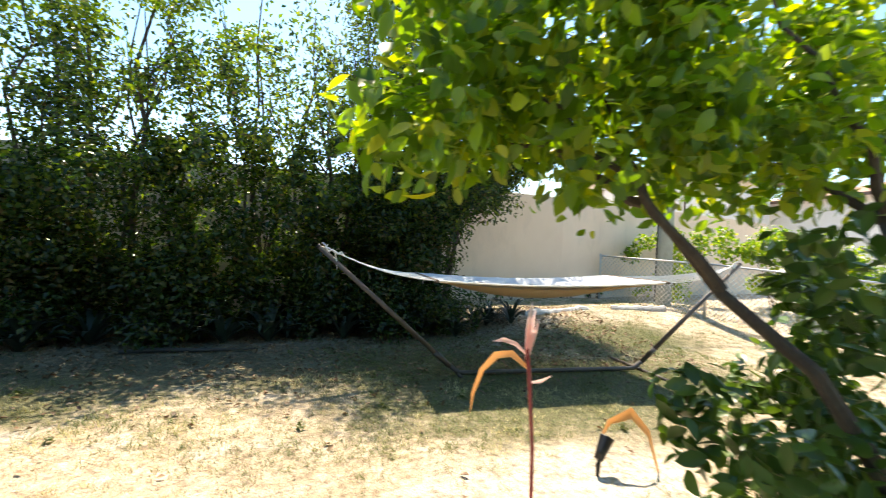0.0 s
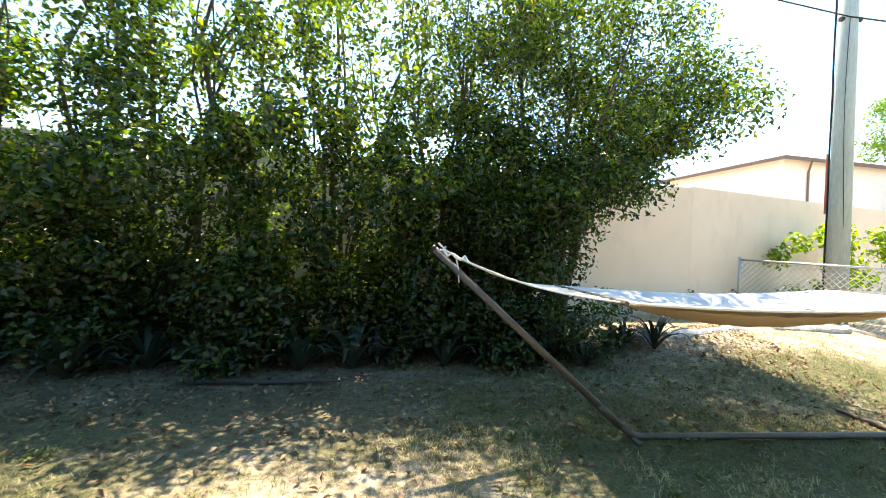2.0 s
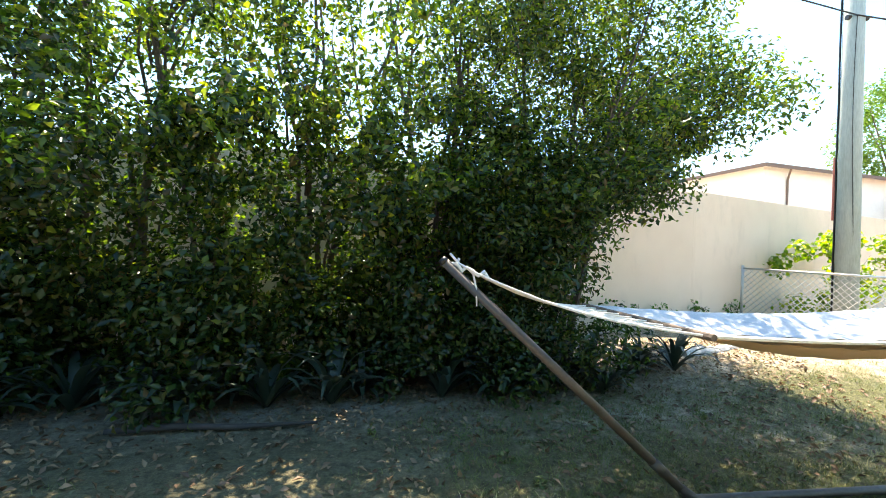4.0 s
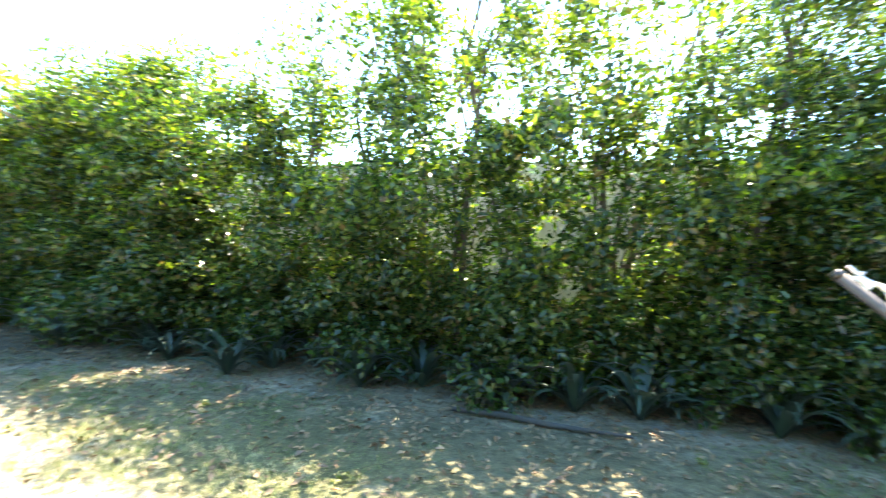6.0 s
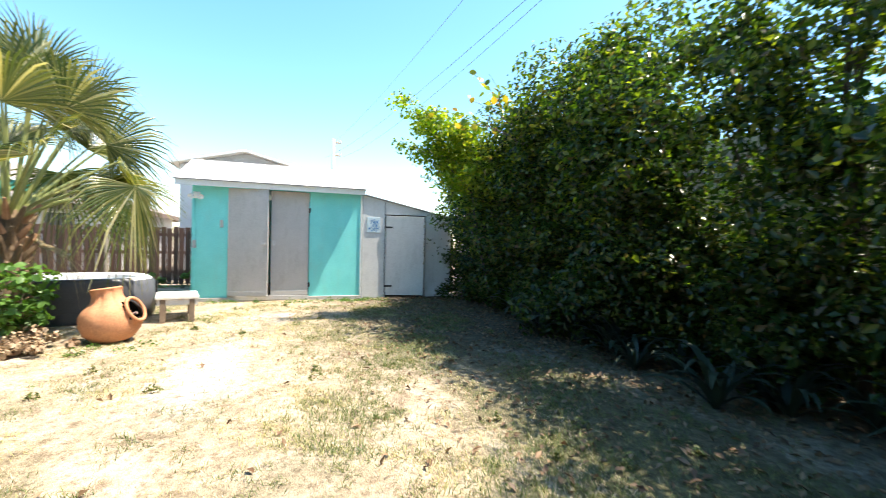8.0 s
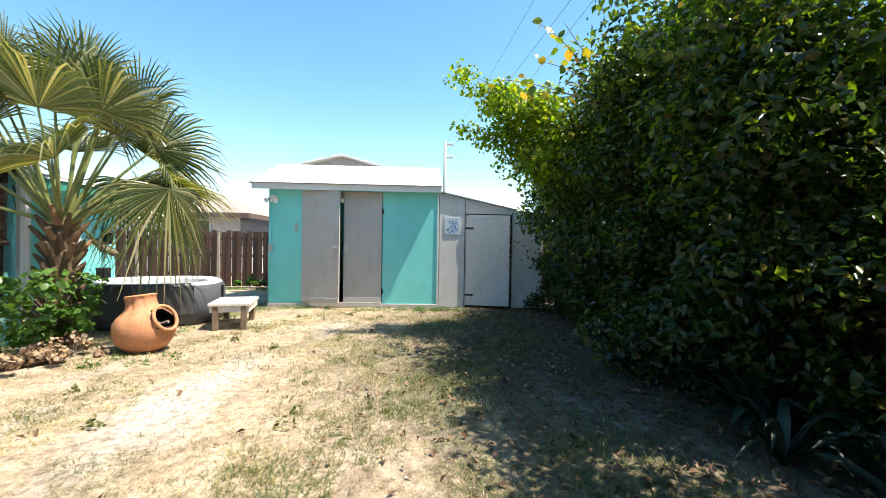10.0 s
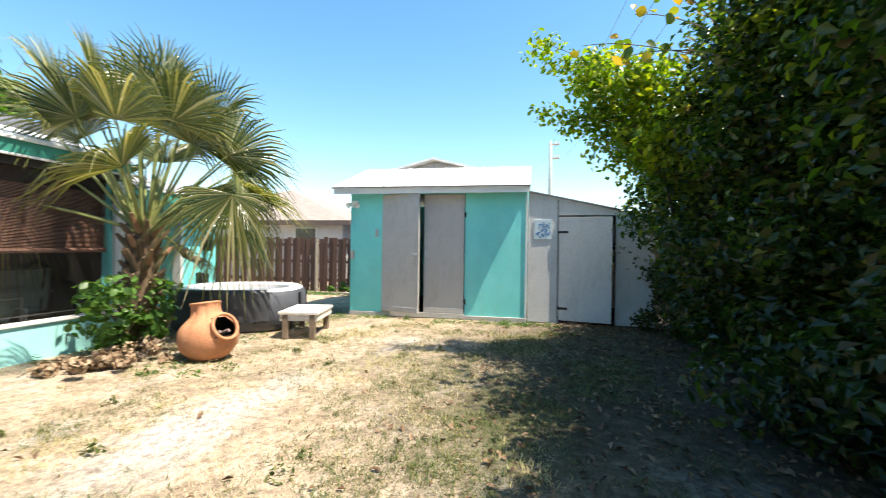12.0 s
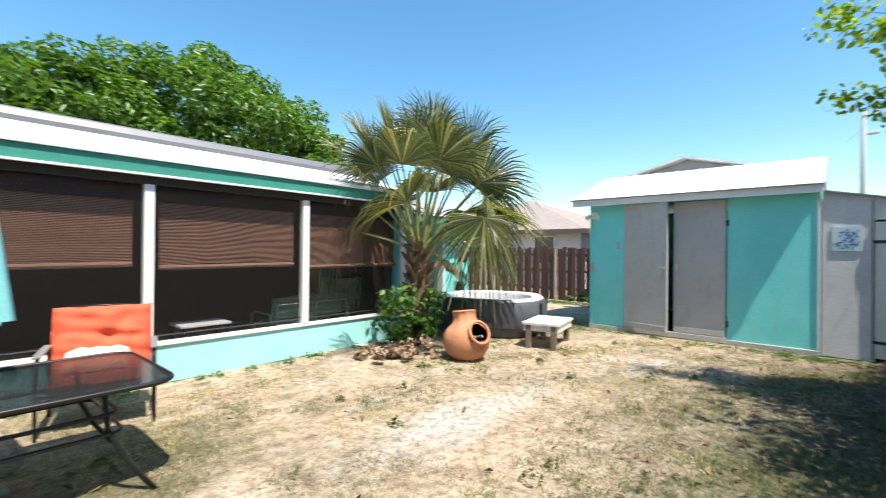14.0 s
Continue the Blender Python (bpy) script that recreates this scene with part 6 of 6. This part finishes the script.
def hip_house(name, x, y, rz, w, d, eave, rise, wall_mat, roof_mat, label, windows=(), over=0.5):
    root = thing(name, (x, y, 0), label, "house", rz)
    part("wall", one_box(-w / 2, w / 2, -d / 2, d / 2, 0, eave), wall_mat, root)
    a, b, r = w / 2 + over, d / 2 + over, max(0.1, (w - d) / 2)
    bm = bmesh.new()
    v = [bm.verts.new(p) for p in ((-a, -b, eave), (a, -b, eave), (a, b, eave), (-a, b, eave), (-r, 0, eave + rise), (r, 0, eave + rise))]
    for f in ((0, 1, 5, 4), (1, 2, 5), (2, 3, 4, 5), (3, 0, 4), (3, 2, 1, 0)):
        bm.faces.new([v[i] for i in f])
    part("roof", bm, roof_mat, root)
    for x0, x1, y0, y1 in ((-a, a, -b - 0.03, -b), (-a, a, b, b + 0.03), (-a - 0.03, -a, -b, b), (a, a + 0.03, -b, b)):
        part("fascia", one_box(x0, x1, y0, y1, eave - 0.16, eave + 0.03), M_TRIM, root, "dark eave board")
    for wx, wz, ww, wh, face in windows:
        if face == "s":
            win = part("window", one_box(wx - ww / 2, wx + ww / 2, -d / 2 - 0.05, -d / 2 - 0.01, wz, wz + wh, 0.01), M_WHITE, root, "white framed window")
            part("pane", one_box(wx - ww / 2 + 0.06, wx + ww / 2 - 0.06, -d / 2 - 0.06, -d / 2 - 0.052, wz + 0.06, wz + wh - 0.06), M_PANE, win)
        else:
            win = part("window", one_box(w / 2 + 0.01, w / 2 + 0.05, wx - ww / 2, wx + ww / 2, wz, wz + wh, 0.01), M_WHITE, root, "white framed window")
            part("pane", one_box(w / 2 + 0.052, w / 2 + 0.06, wx - ww / 2 + 0.06, wx + ww / 2 - 0.06, wz + 0.06, wz + wh - 0.06), M_PANE, win)
    part("downpipe", bar([(-w / 2 + 1.2, -d / 2 - 0.45, eave - 0.1), (-w / 2 + 1.5, -d / 2 - 0.06, eave - 0.6), (-w / 2 + 1.5, -d / 2 - 0.06, 0.2)], 0.05), M_TRIM, root, "dark downpipe")
    return root


M_TRIM = plain("brown eave paint", (0.16, 0.11, 0.09), 0.7)
hip_house("neighbour_house", 25.4, 23.7, 0, 9, 8, 6.75, 0.7, M_STUCCO, M_TILE, "white stucco house with brown tiled hip roof")
hip_house("neighbour_house", 37.0, 15.0, -10, 14, 10, 5.6, 1.4, M_STUCCO, M_TILE, "white two-storey stucco house with tiled roof", ((-3, 3.2, 1.2, 1.3, "s"), (1, 3.2, 1.2, 1.3, "s")))
hip_house("neighbour_house", -24.5, -7.05, 0, 8, 9.2, 2.42, 1.85, M_GREYWALL, M_TANROOF, "low grey house with pale tan hip roof", ((3.0, 1.0, 1.0, 1.2, "e"),))


def gable_house():
    root = thing("neighbour_house", (-22.0, 1.9, 0), "distant house showing a shallow grey gable", "house")
    part("wall", one_box(-5, 4, -1.9, 1.9, 0, 3.76), M_GREYWALL, root)
    bm = bmesh.new()
    plane_poly(bm, [(4, -1.9, 3.76), (4, 1.9, 3.76), (4, 0, 4.24)], (-9, 0, 0))
    part("gable", bm, M_SHINGLE, root)
    for s in (-1, 1):
        bm = bmesh.new()
        plane_poly(bm, [(4.35, 2.15 * s, 3.71), (4.35, 0, 4.25), (-5.4, 0, 4.25), (-5.4, 2.15 * s, 3.71)], (0, 0, 0.07))
        part("roof", bm, M_WHITE, root, "pale roof slope")


gable_house()


def far_tree(x, y, h, r, n, mat=M_OAK, label="broad green oak tree behind the house"):
    root = thing("oak_tree", (x, y, 0), label, "tree")
    bm = bmesh.new()
    tube(bm, [(0, 0, -0.1), (0.1, 0, h * 0.25), (0, 0.1, h * 0.5)], [0.3, 0.24, 0.15], 10)
    limbs(bm, (0, 0, h * 0.3), [(r * 0.6 * math.cos(a), r * 0.6 * math.sin(a), h * 0.75) for a in np.arange(0, 6.2, 0.9)], 0.14, 7)
    part("trunk", bm, M_BARK, root)
    clumps = []
    for k in range(130):
        d = rng.normal(size=3)
        d /= np.linalg.norm(d)
        q = rng.uniform(0.55, 1.0)
        s = rng.uniform(0.10, 0.22) * r
        clumps.append((d[0] * r * q, d[1] * r * q, h * 0.66 + d[2] * h * 0.30 * q, s * 1.15, s * 1.15, s * 0.8))
    pos, nrm = clumpy(n, clumps, 0.6, 0.9)
    tagged(leaves("crown", pos, nrm, rng.uniform(0.20, 0.38, n), mat, root, 0.5), kind="stuff")


far_tree(-11.9, -16.8, 10.7, 4.9, 24000)
far_tree(-6.6, -17.3, 9.0, 4.4, 18000)
far_tree(-15.6, -13.4, 7.6, 1.7, 6000)
far_tree(-50.0, 9.5, 5.6, 3.0, 4000, label="distant round tree beyond the sheds")
far_tree(43.0, 26.0, 19.5, 4.5, 8000, label="distant tree behind the tiled houses")


# ---- ground litter and grass, last ----
def lit_log():
    root = thing("fallen_branch", (-1.9, 6.55, 0), "dark fallen branch lying under the hedge", "branch", -2)
    part("wood", bar([(0, 0, 0.03), (0.5, 0.03, 0.04), (0.9, -0.02, 0.035), (1.6, 0.02, 0.03)], [0.022, 0.03, 0.026, 0.012], 8), M_DARK, root, "", True)


lit_log()


def scatter_grass(name, n, area, mat, size, label, keep):
    m = n // 14
    x, y = rng.uniform(area[0], area[1], m * 4), rng.uniform(area[2], area[3], m * 4)
    ok = keep(x, y)
    x, y = np.repeat(x[ok][:m], 14), np.repeat(y[ok][:m], 14)
    n = len(x)
    wide = np.repeat(rng.uniform(0.015, 0.07, n // 14), 14)
    x, y = x + rng.normal(size=n) * wide, y + rng.normal(size=n) * wide
    y = np.maximum(y, HY + 0.02)
    a, L = rng.uniform(0, 2 * math.pi, n), rng.uniform(*size, n)
    flat = rng.uniform(0.1, 0.9, n)
    base = np.stack([x, y, height(x, y) - 0.004], 1)
    d = np.stack([np.cos(a) * (1 - flat * 0.6), np.sin(a) * (1 - flat * 0.6), flat], 1)
    q = np.stack([-np.sin(a), np.cos(a), np.zeros(n)], 1) * (L * 0.020 + 0.0008)[:, None]
    mid = base + d * (L * 0.55)[:, None]
    tip = base + d * L[:, None] - np.array([0, 0, 1]) * (L * 0.22)[:, None]
    V = np.stack([base + q, base - q, mid + q * 0.8, mid - q * 0.8, tip], 1).reshape(-1, 3)
    b = np.arange(n)[:, None] * 5
    F = np.concatenate([b + [0, 1, 3], b + [0, 3, 2], b + [2, 3, 4]], 1).reshape(-1, 3)
    tagged(raw(name, V, F, mat), label, "grass", kind="stuff")


def field(x, y, f, s):
    return np.sin(f * x + s) * np.cos(f * 1.3 * y - s * 2) + 0.7 * np.sin(f * 2.3 * y + f * 1.1 * x + s * 3) + 0.5 * np.cos(f * 3.7 * x - f * 2.9 * y + s)


SAND = ((-6.7, 2.5, 1.3, 0.5), (-7.6, 2.6, 1.0, 0.35), (-1.4, 2.0, 1.0, 0.55), (1.9, 2.4, 1.5, 0.8))


def off_house(x, y):
    """Off the buildings, and thinly on the bare sand."""
    bare = sum(np.exp(-((x - cx) / rx) ** 2 - ((y - cy) / ry) ** 2) for cx, cy, rx, ry in SAND)
    return (y > HY + 0.02) & ~((x < SX + 0.1) & (y > SY0 - 0.05)) & (rng.random(len(x)) > 0.6 * bare)


scatter_grass("dry_grass", 180000, (-13.5, 6.5, -0.6, 7.0), M_STRAW, (0.018, 0.06), "dry straw-coloured grass blades", lambda x, y: off_house(x, y) & (field(x, y, 1.1, 0.3) + rng.normal(size=len(x)) * 0.7 > 0.1 + 2.2 * np.clip(y - 4.3, 0, 2) + 2.5 * np.clip((x - 0.3) / 1.2, 0, 1) * np.clip((y - 3.0) / 0.6, 0, 1)))
scatter_grass("grass_tufts", 56000, (-12.5, 4.5, 0.0, 5.2), M_OLIVE, (0.03, 0.09), "longer tufts of yellowing grass", lambda x, y: off_house(x, y) & (field(x, y, 1.7, 4.0) + rng.normal(size=len(x)) * 0.5 > 0.9))
scatter_grass("green_grass", 120000, (-13.5, 9.5, -0.6, 9.5), M_GRASS, (0.03, 0.085), "patches of green grass blades", lambda x, y: off_house(x, y) & (field(x, y, 0.9, 2.1) + rng.normal(size=len(x)) * 0.5 > 0.75 - 0.4 * np.clip(y - 4.6, 0, 1.5) - 1.1 * np.clip((x - 0.8) / 1.5, 0, 1) * np.clip((y - 3.2) / 0.8, 0, 1)))
scatter_grass("shade_grass", 45000, (0.6, 6.5, 3.0, 6.8), M_GRASS, (0.03, 0.09), "dark green grass growing in the shade", lambda x, y: field(x, y, 1.3, 5.0) + rng.normal(size=len(x)) * 0.6 > -0.3)
scatter_grass("edge_grass", 34000, (-11.5, -3.5, 3.4, 6.3), M_GRASS, (0.03, 0.10), "green grass growing along the shade of the hedge", lambda x, y: off_house(x, y) & (field(x, y, 1.9, 2.7) + rng.normal(size=len(x)) * 0.5 > 0.45))
scatter_grass("green_tufts", 40000, (-12.3, 2.5, -0.5, 5.0), M_GRASS, (0.03, 0.095), "olive tufts among the dry grass", lambda x, y: off_house(x, y) & (field(x, y, 2.2, 1.0) + rng.normal(size=len(x)) * 0.4 > 0.75))


def litter(name, n, area, mat, label, bias):
    x, y = rng.uniform(area[0], area[1], n * 3), rng.uniform(area[2], area[3], n * 3)
    ok = off_house(x, y) & (rng.random(n * 3) < bias(x, y))
    x, y = x[ok][:n], y[ok][:n]
    pos = np.stack([x, y, height(x, y) + 0.018], 1)
    nrm = rng.normal(size=(len(x), 3)) * 0.45 + [0, 0, 1]
    ob = leaves(name, pos, nrm, rng.uniform(0.035, 0.085, len(x)), mat, None, 0.5, 0.15)
    tagged(ob, label, "leaves", kind="stuff")


litter("fallen_leaves", 9000, (-13, 6, 1.0, 8.2), M_DEAD, "scattered dry brown fallen leaves", lambda x, y: np.clip((y - 3.8) / 3.2, 0.02, 1.0))


def weeds(name, spots, mat, label):
    """Low rosettes of small leaves."""
    P, N, S = [], [], []
    for x, y, r in spots:
        k = int(26 + 120 * r)
        a, q = rng.uniform(0, 2 * math.pi, k), r * rng.random(k) ** 0.5
        px, py = x + q * np.cos(a), y + q * np.sin(a)
        P.append(np.stack([px, py, height(px, py) + rng.uniform(0.015, 0.11, k) * (1.1 - q / r)], 1))
        N.append(rng.normal(size=(k, 3)) * 0.5 + [0, 0, 0.8])
        S.append(rng.uniform(0.018, 0.05, k))
    tagged(leaves(name, np.concatenate(P), np.concatenate(N), np.concatenate(S), mat, None, 0.6, 0.12), label, "weeds", kind="stuff")


weeds("wall_foot_weeds", [(SX + 0.22 + abs(rng.normal()) * 0.15, rng.uniform(1.2, 5.6), rng.uniform(0.06, 0.2)) for _ in range(34)]
      + [(rng.uniform(-8.9, -3.5), HY + 0.08 + abs(rng.normal()) * 0.06, rng.uniform(0.05, 0.11)) for _ in range(20)]
      + [(-8.35, 1.65, 0.16), (-8.2, 1.1, 0.12), (-9.6, 1.1, 0.14), (-9.9, 0.95, 0.2)] + [(-15.95 + rng.uniform(-0.15, 0.3), rng.uniform(-1.6, 3.4), rng.uniform(0.12, 0.28)) for _ in range(46)] + [(-8.0, 1.5, 0.13), (-7.9, 1.05, 0.1), (-10.1, 2.0, 0.15), (-10.9, 1.2, 0.2), (-9.4, 0.8, 0.2)], M_VINE, "low green weeds at the foot of walls and furniture")
weeds("lawn_weeds", [(rng.uniform(-12.0, 4.0), rng.uniform(0.3, 6.3), rng.uniform(0.03, 0.09)) for _ in range(44)], M_GRASS, "small green weeds scattered in the dry lawn")
